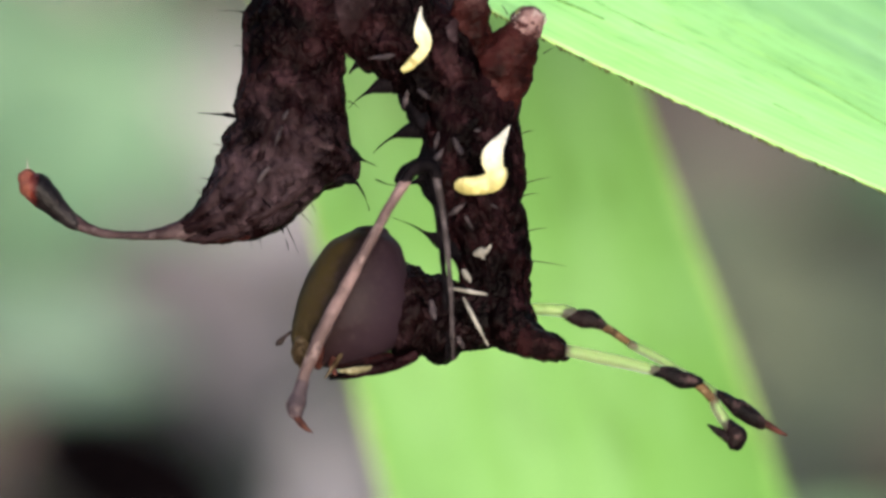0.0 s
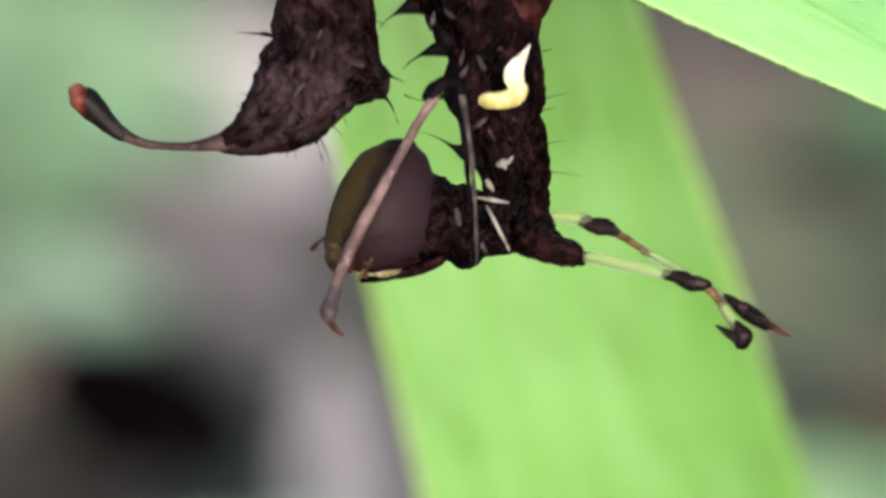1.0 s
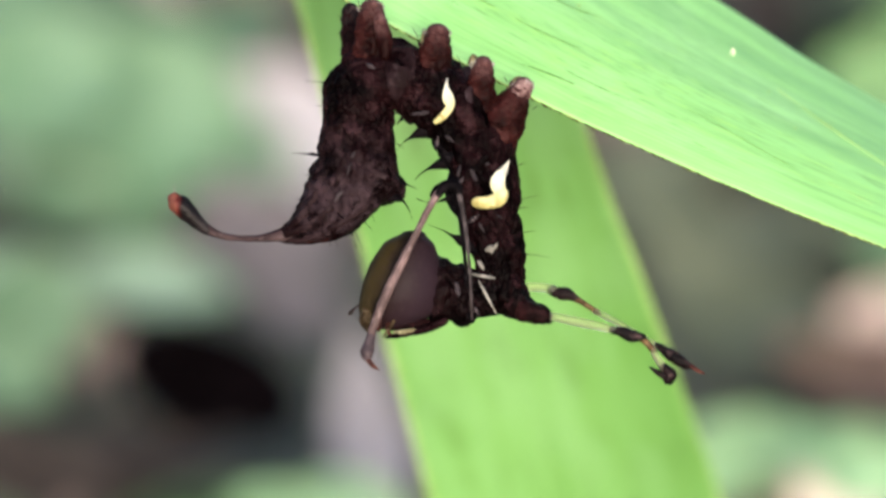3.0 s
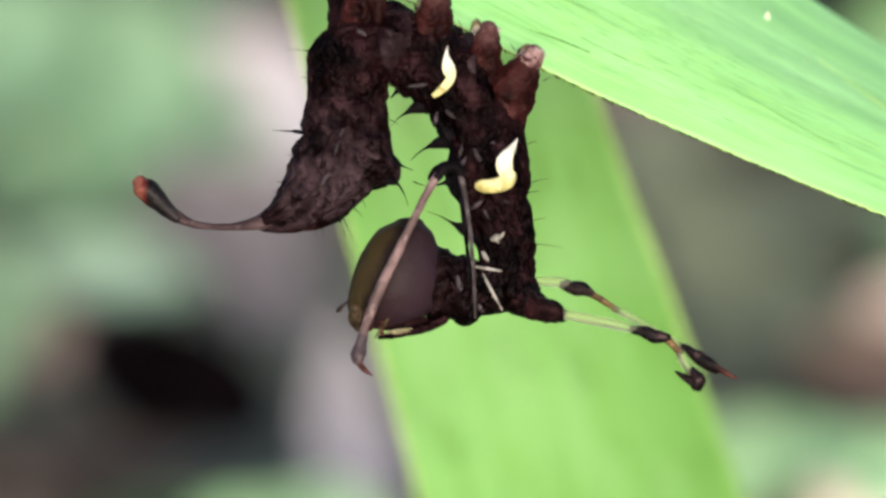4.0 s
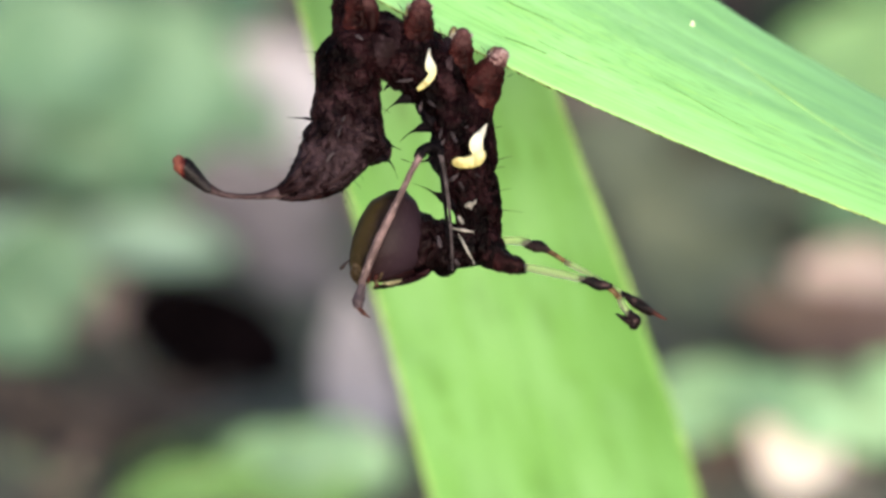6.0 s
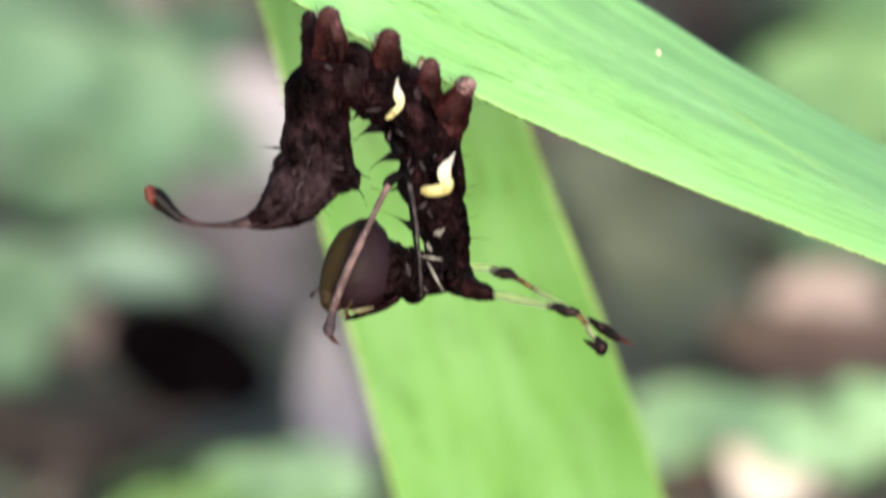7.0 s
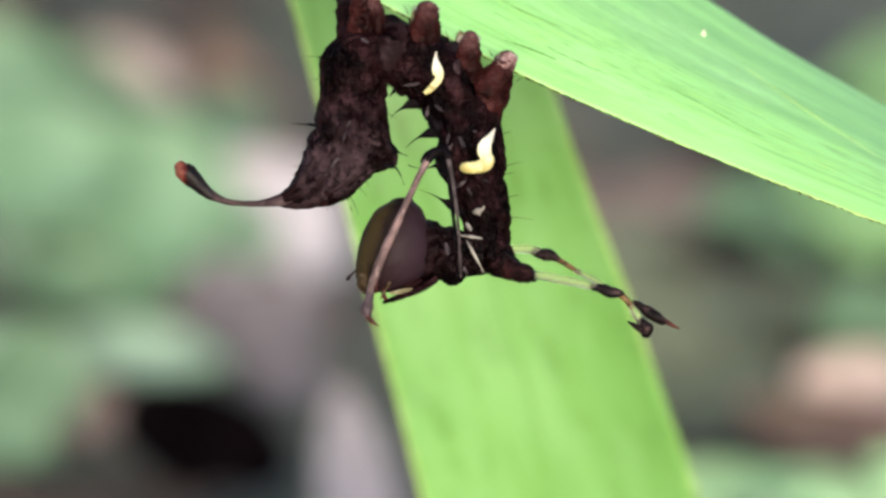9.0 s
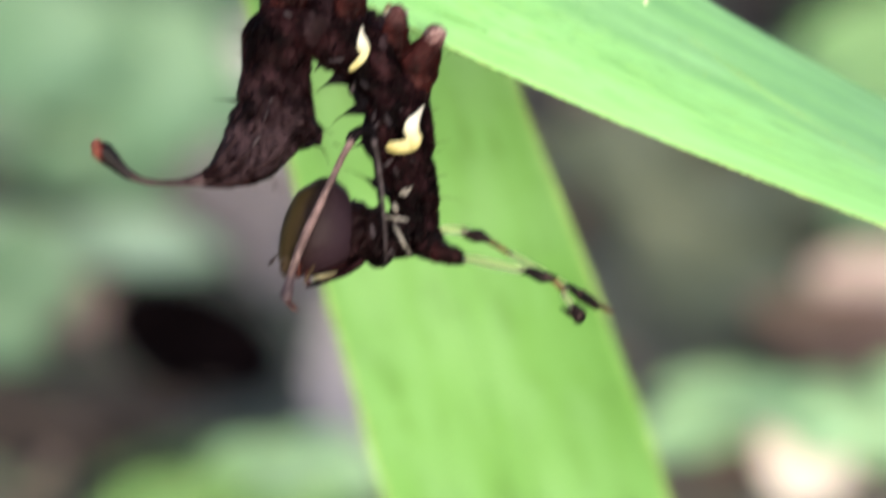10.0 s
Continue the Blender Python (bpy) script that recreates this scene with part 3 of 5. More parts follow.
def back_leaf():
    left = [(-15.20, 19.20, 83.36), (-19.63, 25.60, 62.30), (-19.76, 32.00, 37.47), (-16.14, 36.80, 25.84), (-14.13, 40.00, 18.47), (-12.05, 42.40, 11.04), (-10.06, 45.60, 3.57), (-7.93, 49.60, -4.38), (-5.74, 54.40, -12.19), (-3.67, 59.20, -19.86), (-0.63, 65.60, -30.57), (3.91, 73.60, -48.05), (9.14, 75.20, -71.75), (12.56, 76.00, -84.54)]
    right = [(-14.78, 19.20, 83.36), (-9.25, 25.60, 62.30), (-4.09, 32.00, 37.47), (0.05, 36.80, 25.84), (2.89, 40.00, 18.47), (5.63, 42.40, 11.04), (8.34, 45.60, 3.57), (11.52, 49.60, -4.38), (14.42, 54.40, -12.19), (17.18, 59.20, -19.86), (19.85, 65.60, -30.57), (21.37, 73.60, -48.05), (19.13, 75.20, -71.75), (17.10, 76.00, -84.54)]
    leaf = thing("grass_blade", (13.96, 95.00, -94.00), "broad bright green grass blade rising behind the caterpillar", "leaf")
    face = sheet(left, right, 32, 12, 0.3, 2.5, 1.5, 0)
    tree = BVHTree.FromBMesh(face)
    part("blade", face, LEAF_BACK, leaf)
    a, b = spline(left, 6), spline(right, 6)
    for share, wide in ((0.0, 0.16), (1.0, 0.16), (0.18, 0.07), (0.34, 0.09), (0.5, 0.2), (0.67, 0.09), (0.83, 0.07)):
        line = []
        for p, q in zip(a, b):
            c = Vector(p).lerp(Vector(q), share)
            hit = tree.ray_cast(Vector((c.x, -80, c.z)), Vector((0, 1, 0)))[0]
            line.append((c.x, hit.y + 0.1 if hit else c.y + 0.1, c.z, wide))
        if share in (0.0, 1.0):
            part("margin", tube(line, 6, 1, 0.05), MARGIN, leaf, "pale rim of the blade")
        else:
            part("vein", tube(line[3:-3], 6, 1, 0.03), LEAF_BACK, leaf, "raised lengthwise vein")
    return leaf


top_leaf()
BACK_LEAF = back_leaf()

# ---------------------------------------------------------------- caterpillar
CATERPILLAR = thing("caterpillar", (0.25, 0.00, 5.93), "dark brown caterpillar with cream markings hanging from the grass blade", "caterpillar")
HULLS = []


def hull(bm):
    HULLS.append(BVHTree.FromBMesh(bm))
    return bm


def skin_at(x, z):
    """Depth of the nearest body surface at a place of the side view."""
    hits = [h.ray_cast(Vector((x, -60, z)), Vector((0, 1, 0)))[0] for h in HULLS]
    return min([h.y for h in hits if h] or [0.0])


def trunk():
    rows = [
        ((-13.97, 0.21), (-13.22, -0.76), 0, 0.9), ((-13.05, 1.14), (-11.45, -0.67), 0, 0.9), ((-12.50, 2.27), (-9.43, -0.08), 0, 0.8), ((-12.12, 3.33), (-7.41, 1.64), 0, 0.72),
        ((-11.91, 4.08), (-6.06, 2.65), 0, 0.68), ((-11.70, 5.01), (-5.77, 3.75), 0, 0.7), ((-11.49, 6.15), (-6.19, 5.18), 0, 0.75), ((-11.24, 7.83), (-6.36, 6.99), 0, 0.8),
        ((-11.07, 9.81), (-6.40, 7.96), 0, 0.82), ((-9.85, 11.74), (-6.31, 8.21), 0, 0.8), ((-8.08, 12.59), (-6.02, 8.08), 0, 0.78), ((-6.65, 13.09), (-5.72, 7.74), 0, 0.75),
        ((-5.39, 12.84), (-5.22, 7.37), 0, 0.75), ((-3.54, 12.25), (-4.63, 6.90), 0, 0.75), ((-1.94, 11.41), (-3.91, 6.36), 0, 0.78), ((-0.51, 9.89), (-3.28, 5.68), 0, 0.8),
        ((0.55, 8.21), (-3.03, 5.09), 0, 0.82), ((1.68, 6.69), (-2.53, 4.00), 0, 0.85), ((2.02, 5.01), (-2.78, 2.86), 0, 0.84), ((2.19, 2.90), (-2.44, 1.94), 0, 0.84),
        ((2.32, 0.88), (-1.68, 0.51), 0, 0.88), ((2.48, -1.22), (-1.14, -1.05), 0, 0.85), ((2.48, -2.90), (-0.76, -2.57), 0, 0.85), ((2.86, -4.50), (-0.51, -4.38), 0, 0.85)]
    return loft(rows, 110, 14, 0.15, 1.1, 13, 0.06, (0.4, 1.0), 0.0, 0.2)


def thorax():
    rows = [
        ((3.70, -4.71), (4.21, -5.93), 0, 0.9), ((3.03, -4.38), (3.11, -5.98), 0, 0.95), ((2.27, -3.11), (2.02, -5.81), 0, 0.9), ((0.76, -2.15), (0.84, -5.47), 0, 0.85),
        ((-0.51, -2.32), (-0.34, -5.72), 0, 0.85), ((-1.43, -2.15), (-1.52, -6.27), 0, 0.85), ((-2.40, -1.89), (-2.61, -6.02), 0, 0.8), ((-3.37, -1.52), (-3.62, -6.19), 0, 0.7)]
    return loft(rows, 80, 14, 0.17, 1.3, 5, 0.08, (0.5, 0.6), 3.0, 0.15)


def head_capsule():
    rows = [
        ((-5.98, -0.21), (-4.29, -0.21), -0.3, 1.2), ((-6.99, -0.80), (-3.70, -0.84), -0.3, 1.05), ((-7.74, -1.89), (-3.24, -1.98), -0.3, 0.98), ((-8.25, -3.24), (-2.99, -3.33), -0.3, 0.92),
        ((-8.50, -4.59), (-3.07, -4.59), -0.3, 0.85), ((-8.54, -5.60), (-3.66, -5.60), -0.3, 0.78), ((-8.08, -6.44), (-4.97, -6.36), -0.3, 0.8)]
    return loft(rows, 48, 10, 0.04, 0.8, 0, 0, (0.3, 0.35), 5.0)


part("trunk", hull(trunk()), TRUNK, CATERPILLAR, "wrinkled dark brown body")
part("thorax", hull(thorax()), CHEST, CATERPILLAR, "blackish brown chest behind the head")
head_mesh = head_capsule()
NECK = (-2.86, 0.00, -3.96)
head_ob = part("head", head_mesh, HEAD, CATERPILLAR, "smooth plum-brown head with an olive face", NECK)


def hump():
    """The black back between the spines."""
    rows = [((-3.79, 6.10), (-2.53, 6.52), -0.2, 0.9), ((-3.20, 5.01), (-1.43, 5.68), -0.35, 0.98), ((-2.61, 4.08), (-0.51, 4.67), -0.4, 1.0), ((-2.90, 2.90), (-0.38, 3.33), -0.4, 1.0), ((-2.61, 1.89), (-0.67, 2.06), -0.3, 0.95), ((-1.77, 0.72), (-0.84, 0.88), -0.2, 0.9)]
    return loft(rows, 48, 9, 0.12, 1.5, 3, 0.05, (0.4, 0.5), 4.0, 0.1)


def anal_plate():
    """The flared rear corner of the last segment."""
    rows = [((-9.43, 4.04), (-8.80, 0.88), 0.2, 0.5), ((-7.74, 4.34), (-7.49, 1.64), 0.2, 0.5), ((-6.40, 4.00), (-6.31, 2.06), 0.2, 0.5), ((-5.56, 3.33), (-5.64, 2.32), 0.2, 0.5)]
    return loft(rows, 28, 8, 0.12, 1.6, 0, 0, (0.4, 0.1), 8.0)


def rear_segment():
    """The lighter last segment, drawn out in folds towards the tail stalks."""
    rows = [((-13.72, 0.34), (-12.88, -0.76), 0, 0.92), ((-13.05, 1.22), (-11.45, -0.76), 0, 0.92), ((-12.54, 2.32), (-9.43, -0.21), 0, 0.83), ((-12.16, 3.33), (-7.41, 1.56), 0, 0.75), ((-11.87, 4.00), (-6.15, 2.61), 0, 0.69), ((-11.62, 4.50), (-6.06, 3.41), 0, 0.66)]
    return loft(rows, 90, 14, 0.09, 1.3, 4, 0.03, (0.3, 0.1), 6.0, 0.2)


part("rear_segment", hull(rear_segment()), TRUNK, CATERPILLAR, "lighter mauve-brown folded last segment")
part("hump", hull(hump()), SKIN_BLACK, CATERPILLAR, "black velvety hump on the back")
part("rear_plate", hull(anal_plate()), TRUNK, CATERPILLAR)


# prolegs: near side in front, far side peeping out behind
def proleg(foot, root, width_top, width_root, depth, pad, hide=PROLEG, words="reddish brown proleg gripping the blade"):
    (fx, fz), (rx, rz) = foot, root
    along = Vector((fx - rx, 0, fz - rz))
    side = Vector((along.z, 0, -along.x)).normalized()

    def row(s, w):
        c = Vector((rx, 0, rz)) + along * s
        a, b = c - side * w / 2, c + side * w / 2
        return (a.x, a.z), (b.x, b.z), depth * min(1.0, 0.25 + s), 0.85

    rows = [row(-0.25, width_root * 0.95), row(0.05, width_root), row(0.3, width_root * 0.92), row(0.58, (width_root + width_top) / 2), row(0.8, width_top * 1.05), row(0.88, width_top * 0.95)]
    leg = part("proleg", loft(rows, 44, 9, 0.11, 1.6, 4, 0.06, (0.6, 0.6), fx, 0.12), hide, CATERPILLAR, words, (fx, depth, fz))
    pad_rows = [row(0.7, width_top * 0.98), row(0.84, width_top * 1.03), row(0.95, width_top * 0.92)]
    part("pad", loft(pad_rows, 24, 5, 0.06, 2.5, 0, 0, (0.1, 0.7), fx + 2), pad, leg, "grasping pad")


for foot, root, top, base, depth in [
        ((-7.9, 15.24), (-8.0, 11.4), 1.7, 2.6, -1.0), ((-3.45, 13.6), (-3.79, 9.93), 1.8, 2.7, -1.3), ((-0.38, 11.42), (-0.59, 8.46), 1.45, 2.3, -1.2), ((2.40, 10.05), (0.67, 6.86), 1.5, 3.1, -1.0)]:
    proleg(foot, root, top, base, depth, PINK_PAD if foot[0] > 0 else PROLEG)
for foot, root, top, base, depth in [
        ((-9.39, 15.0), (-8.97, 11.32), 1.35, 1.9, 1.5), ((-4.25, 13.17), (-4.46, 9.93), 0.9, 2.0, 1.7), ((-1.05, 11.58), (-1.26, 8.46), 0.8, 1.8, 1.6), ((1.85, 10.19), (0.34, 7.20), 0.8, 2.2, 1.5)]:
    if foot[0] < -8:
        proleg(foot, root, top, base, depth, BAND, COXA, "blackish proleg on the far side")
    else:
        proleg(foot, root, top, base, depth, PAD_FAR)

part("ridge", tube([(-7.55, -1.4, 14.9, 0.3), (-7.3, -1.55, 14.0, 0.5), (-7.05, -1.65, 13.0, 0.55), (-6.95, -1.6, 11.9, 0.4)], 16, 8, 0.08, 3.0), PROLEG, CATERPILLAR, "lighter rib down the hindmost proleg", (-7.4, -1.5, 14.2))


# fringe of tiny pale hooks round the soles that grip the blade
rng = random.Random(8)
for (fx, fz), wide, depth in [((-7.9, 15.24), 0.85, -1.0), ((-3.45, 13.6), 0.85, -1.3), ((-0.38, 11.42), 0.7, -1.2), ((2.40, 10.05), 0.7, -1.0)]:
    for k in range(9):
        a = radians(-70 + 17 * k + rng.uniform(-6, 6))
        x, z = fx - 0.05 + math.sin(a) * wide, fz - 0.42 + math.cos(a) * 0.5
        y = depth - 0.3 * rng.random()
        long = rng.uniform(0.18, 0.36)
        part("hook", tube([(x, y, z - 0.1, 0.05), (x + math.sin(a) * long * 0.6, y - 0.05, z + long * 0.6, 0.045), (x + math.sin(a) * long * 0.5 - 0.08, y - 0.1, z + long, 0.02)], 5, 3), PALE_BRISTLE, CATERPILLAR)


def flap(rows, label):
    """A lobe of loose skin that lies on the flank."""
    laid = []
    for a, b in rows:
        y = skin_at((a[0] + b[0]) / 2, (a[1] + b[1]) / 2)
        laid.append((a, b, y + 0.25, 0.42))
    part("flap", loft(laid, 28, 8, 0.07, 1.4, 0, 0, (0.3, 0.2), rows[0][0][0], 0.06), FOLD, CATERPILLAR, label)


flap([((-7.0, 12.3), (-5.0, 12.4)), ((-7.0, 10.9), (-4.9, 10.9)), ((-6.65, 9.3), (-5.15, 9.4)), ((-6.2, 8.1), (-5.8, 8.1))], "mauve pointed lobe of loose skin")
flap([((-2.1, 11.0), (-1.2, 11.2)), ((-2.0, 9.7), (-1.0, 9.8)), ((-1.8, 8.6), (-1.2, 8.6))], "mauve lobe of loose skin")
part("spiracle", tube([(-7.83 + 0.27 * math.cos(a), skin_at(-7.83 + 0.27 * math.cos(a), 3.71 + 0.22 * math.sin(a)) - 0.01, 3.71 + 0.22 * math.sin(a), 0.075) for a in np.linspace(0, 2 * math.pi, 13)], 7, 2), FOLD, CATERPILLAR, "tiny raised ring of a breathing hole")


# tail stalks with clubs
def tails():
    near = part("tail_stalk", tube([(*(-11.96, 0.30, 0.17), 0.8), (*(-13.38, -0.10, -0.13), 0.56), (*(-14.97, -0.50, -0.50), 0.29), (*(-16.56, -0.60, -0.59), 0.2), (*(-17.90, -0.70, -0.46), 0.24), (*(-19.08, -0.80, 0.04), 0.4)], 14, 7, 0.05, 2.0), TAIL, CATERPILLAR, "thin curved tail stalk", (-12.12, 0.00, 0.13))
    part("club", tube([(*(-18.83, -0.80, -0.13), 0.36), (*(-19.58, -0.85, 0.46), 0.52), (*(-20.17, -0.90, 1.01), 0.66), (*(-20.67, -0.90, 1.47), 0.72)], 18, 6, 0.05, 3.0), TAIL_CLUB, near, "black swollen club")
    part("tip", tube([(*(-20.63, -0.90, 1.43), 0.70), (*(-20.96, -0.90, 1.68), 0.66), (*(-21.13, -0.90, 1.89), 0.48)], 18, 5, 0.05, 4.0), TAIL_CLUB, near, "rough red tip of the club")
    part("hair", tube([(*(-21.05, -0.90, 1.97), 0.06), (*(-21.13, -0.90, 2.39), 0.04), (*(-21.17, -0.90, 2.81), 0.015)], 5, 3), PALE_BRISTLE, near)
    far = part("tail_stalk", tube([(*(-10.89, -0.40, -0.17), 0.5), (*(-11.95, -0.30, -0.50), 0.3), (*(-12.80, 0.30, -0.67), 0.22), (*(-13.25, 1.20, -0.63), 0.1)], 12, 6, 0.04, 5.0), PROLEG, CATERPILLAR, "dark red second tail stalk pointing away")
    return near, far


TAIL_STALK = tails()[0]


# long front legs, folded upwards to the knee and down past the head
KNEE = (-2.60, -2.60, 3.14)


def long_leg(shift, depth, label, material):
    dx = shift
    femur = part("femur", tube([(KNEE[0] + 1.62 + dx, depth + 0.6, KNEE[2] - 8.9, 0.1), (KNEE[0] + 1.45 + dx, depth + 0.1, KNEE[2] - 5.6, 0.12), (KNEE[0] + 1.1 + dx, depth, KNEE[2] - 2.6, 0.14), (KNEE[0] + 0.6 + dx, depth, KNEE[2] - 0.1, 0.2)], 12, 7, 0.05, shift), material, CATERPILLAR, label)
    part("knee", tube([(KNEE[0] + 0.75 + dx, depth, KNEE[2] - 0.4, 0.24), (KNEE[0] + 0.45 + dx, depth, KNEE[2] + 0.05, 0.34), (KNEE[0] - 0.25 + dx, depth, KNEE[2] - 0.02, 0.32), (KNEE[0] - 0.75 + dx, depth, KNEE[2] - 0.6, 0.28)], 12, 6, 0.06, shift + 2), SKIN_BLACK, femur)
    return femur


THIGHS = [long_leg(0.0, -2.9, "slender grey thigh of the front leg", FEMUR), long_leg(-0.28, -1.9, "black thigh of the second front leg", SKIN_BLACK)]
tibia = part("tibia", tube([(-3.12, -2.90, 2.98, 0.2), (-3.43, -2.90, 2.45, 0.25), (*(-3.93, -2.95, 1.55), 0.24), (*(-4.85, -3.00, -0.38), 0.25), (*(-5.81, -3.05, -2.47), 0.3), (*(-6.77, -3.10, -4.64), 0.33), (*(-7.40, -3.10, -6.40), 0.28), (*(-7.57, -3.10, -7.15), 0.3)], 14, 7, 0.05, 1.0), TIBIA, CATERPILLAR, "pinkish brown shank of the front leg", KNEE)
tarsus = part("tarsus", tube([(*(-7.53, -3.10, -6.98), 0.3), (*(-7.65, -3.10, -7.57), 0.38), (*(-7.78, -3.10, -8.07), 0.47), (*(-7.78, -3.10, -8.36), 0.4)], 14, 6, 0.06, 7.0), SHANK_END, tibia, "greyish flared foot")
part("claw", tube([(*(-8.07, -3.10, -8.07), 0.2), (*(-7.69, -3.15, -8.65), 0.2), (*(-7.32, -3.20, -9.07), 0.15), (*(-6.94, -3.25, -9.32), 0.05)], 10, 5, 0.03, 3.0), CLAW, tibia, "dark red hooked claw")

# short front legs tucked under the head
jaw_leg = part("front_leg", tube([(*(-2.90, -1.20, -5.92), 0.34), (*(-3.86, -1.50, -6.50), 0.3), (*(-4.87, -1.60, -6.92), 0.22), (*(-5.83, -1.70, -7.21), 0.22), (*(-6.54, -1.70, -7.42), 0.12)], 12, 6, 0.06, 4.0), SKIN, CATERPILLAR, "short brown leg held under the chin", (-2.90, -1.20, -5.92))
part("claw", tube([(*(-6.29, -1.70, -7.34), 0.14), (*(-6.54, -1.75, -6.92), 0.17), (*(-6.50, -1.60, -6.42), 0.14)], 8, 5, 0.03), CLAW, jaw_leg)
part("front_leg", tube([(*(-3.29, 0.30, -6.02), 0.3), (*(-4.04, -0.20, -6.27), 0.22), (*(-4.88, -0.50, -6.56), 0.19), (*(-5.72, -0.60, -6.77), 0.12)], 10, 6, 0.06, 9.0), OCHRE, CATERPILLAR, "ochre second short leg")
part("palp", tube([(-6.12, -1.80, -6.04, 0.12), (-6.41, -1.90, -6.58, 0.11), (-6.79, -1.90, -7.21, 0.06)], 10, 5, 0.05), OCHRE, head_ob, "pale ochre mouth feeler")
part("mandible", tube([(*(-7.60, -1.00, -5.00), 0.34), (*(-7.81, -1.20, -5.63), 0.55), (*(-7.98, -1.20, -6.17), 0.52), (*(-7.85, -1.20, -6.63), 0.3)], 16, 6, 0.12), OCHRE, head_ob, "ochre mouthpart")
part("mandible", tube([(*(-7.21, -1.90, -5.66), 0.3), (*(-7.29, -1.90, -6.25), 0.36), (*(-7.17, -1.80, -6.67), 0.2)], 12, 5, 0.08), CLAW, head_ob, "dark red inner mouthpart")
# added plate: its pale colour stands for light on the second short leg
part("labium", tube([(-6.1, -1.75, -6.85, 0.08), (-5.6, -1.85, -6.8, 0.17), (-5.0, -1.8, -6.68, 0.16), (-4.4, -1.6, -6.55, 0.05)], 10, 5, 0.04), PALE_PLATE, head_ob, "cream plate added below the face for light on the second leg")
part("chin", tube([(-7.3, -0.9, -6.25, 0.2), (-6.4, -1.0, -6.4, 0.34), (-5.2, -0.95, -6.35, 0.36), (-3.9, -0.8, -6.1, 0.3)], 14, 7, 0.08, 2.0), COXA, head_ob, "dark maroon chin")
part("antenna", tube([(*(-8.49, -0.60, -5.09), 0.08), (*(-8.78, -0.70, -5.34), 0.09), (*(-9.03, -0.80, -5.63), 0.16), (*(-9.16, -0.80, -5.76), 0.1)], 8, 5, 0.02), SETA, head_ob, "tiny black antenna")


# banded legs stretched out to the rear
def banded(pale, dark, amber, link, label):
    leg = part("banded_leg", tube([(x, y, z, r * 1.15) for x, y, z, r in pale], 14, 7, 0.04, 2.0), CLEAR, CATERPILLAR, label)
    part("dark_segment", tube(dark, 14, 7, 0.07, 6.0), BAND, leg, "black swollen segment")
    part("joint", tube(amber, 12, 6, 0.04, 5.0), AMBER, leg, "amber joint")
    part("shank", tube(link, 12, 6, 0.03, 8.0), CLEAR, leg, "pale clear shank")
    return leg


near_leg = banded(
    [(*(3.95, -1.20, -5.46), 0.24), (*(5.08, -1.30, -5.67), 0.24), (*(6.76, -1.40, -6.00), 0.25), (*(8.64, -1.50, -6.42), 0.22)],
    [(*(8.39, -1.50, -6.42), 0.2), (*(9.15, -1.50, -6.55), 0.38), (*(9.82, -1.50, -6.80), 0.42), (*(10.49, -1.50, -6.88), 0.3)],
    [(*(10.41, -1.50, -6.92), 0.26), (*(10.87, -1.50, -7.30), 0.22), (*(11.24, -1.50, -7.76), 0.2)],
    [(*(11.16, -1.50, -7.59), 0.2), (*(11.50, -1.50, -8.27), 0.25), (*(12.00, -1.50, -8.98), 0.28)],
    "pale clear thoracic leg with black bands, stretched out")
part("foot", tube([(*(12.00, -1.50, -8.85), 0.3), (*(12.34, -1.50, -9.31), 0.48), (*(12.29, -1.50, -9.69), 0.42)], 16, 6, 0.06, 2.0), BAND, near_leg, "dark rounded foot")
part("claw", tube([(*(12.08, -1.50, -9.52), 0.3), (*(11.58, -1.50, -9.23), 0.22), (*(11.03, -1.50, -8.90), 0.08)], 10, 5, 0.02), BAND, near_leg, "dark hooked claw")
far_leg = banded(
    [(*(2.79, 1.30, -3.59), 0.25), (*(3.42, 1.30, -3.59), 0.24), (*(3.97, 1.30, -3.63), 0.26), (*(4.56, 1.30, -3.76), 0.26)],
    [(*(4.31, 1.30, -3.80), 0.28), (*(4.98, 1.30, -3.97), 0.44), (*(5.53, 1.30, -4.05), 0.42), (*(5.95, 1.30, -4.26), 0.28)],
    [(*(5.82, 1.30, -4.22), 0.22), (*(6.58, 1.30, -4.64), 0.19), (*(7.51, 1.30, -5.28), 0.16)],
    [(*(7.34, 1.30, -5.15), 0.2), (*(8.48, 1.30, -5.74), 0.2), (*(9.96, 1.20, -6.58), 0.2), (*(11.64, 1.00, -7.55), 0.22)],
    "second pale leg with black bands, stretched out")
part("foot", tube([(*(11.47, 1.00, -7.38), 0.2), (*(12.15, 0.90, -7.84), 0.36), (*(12.90, 0.80, -8.31), 0.44), (*(13.49, 0.70, -8.73), 0.34)], 14, 6, 0.07, 4.0), BAND, far_leg, "black tapering foot")
part("claw", tube([(*(13.24, 0.70, -8.60), 0.26), (*(13.83, 0.65, -8.81), 0.2), (*(14.33, 0.60, -9.10), 0.13), (*(14.71, 0.60, -9.27), 0.06)], 10, 5, 0.02), CLAW, far_leg, "reddish pointed claw")
part("coxa", loft([((2.27, -4.17), (2.19, -5.93), -0.6, 0.9), ((3.03, -4.50), (2.86, -6.02), -0.8, 0.9), ((3.62, -4.76), (3.45, -6.06), -1.0, 0.9), ((4.04, -5.09), (4.04, -5.93), -1.2, 0.9)], 24, 6, 0.08, 2.0, 3, 0.06, (0.4, 0.35), 2.0), COXA, CATERPILLAR, "dark maroon base of the banded leg")


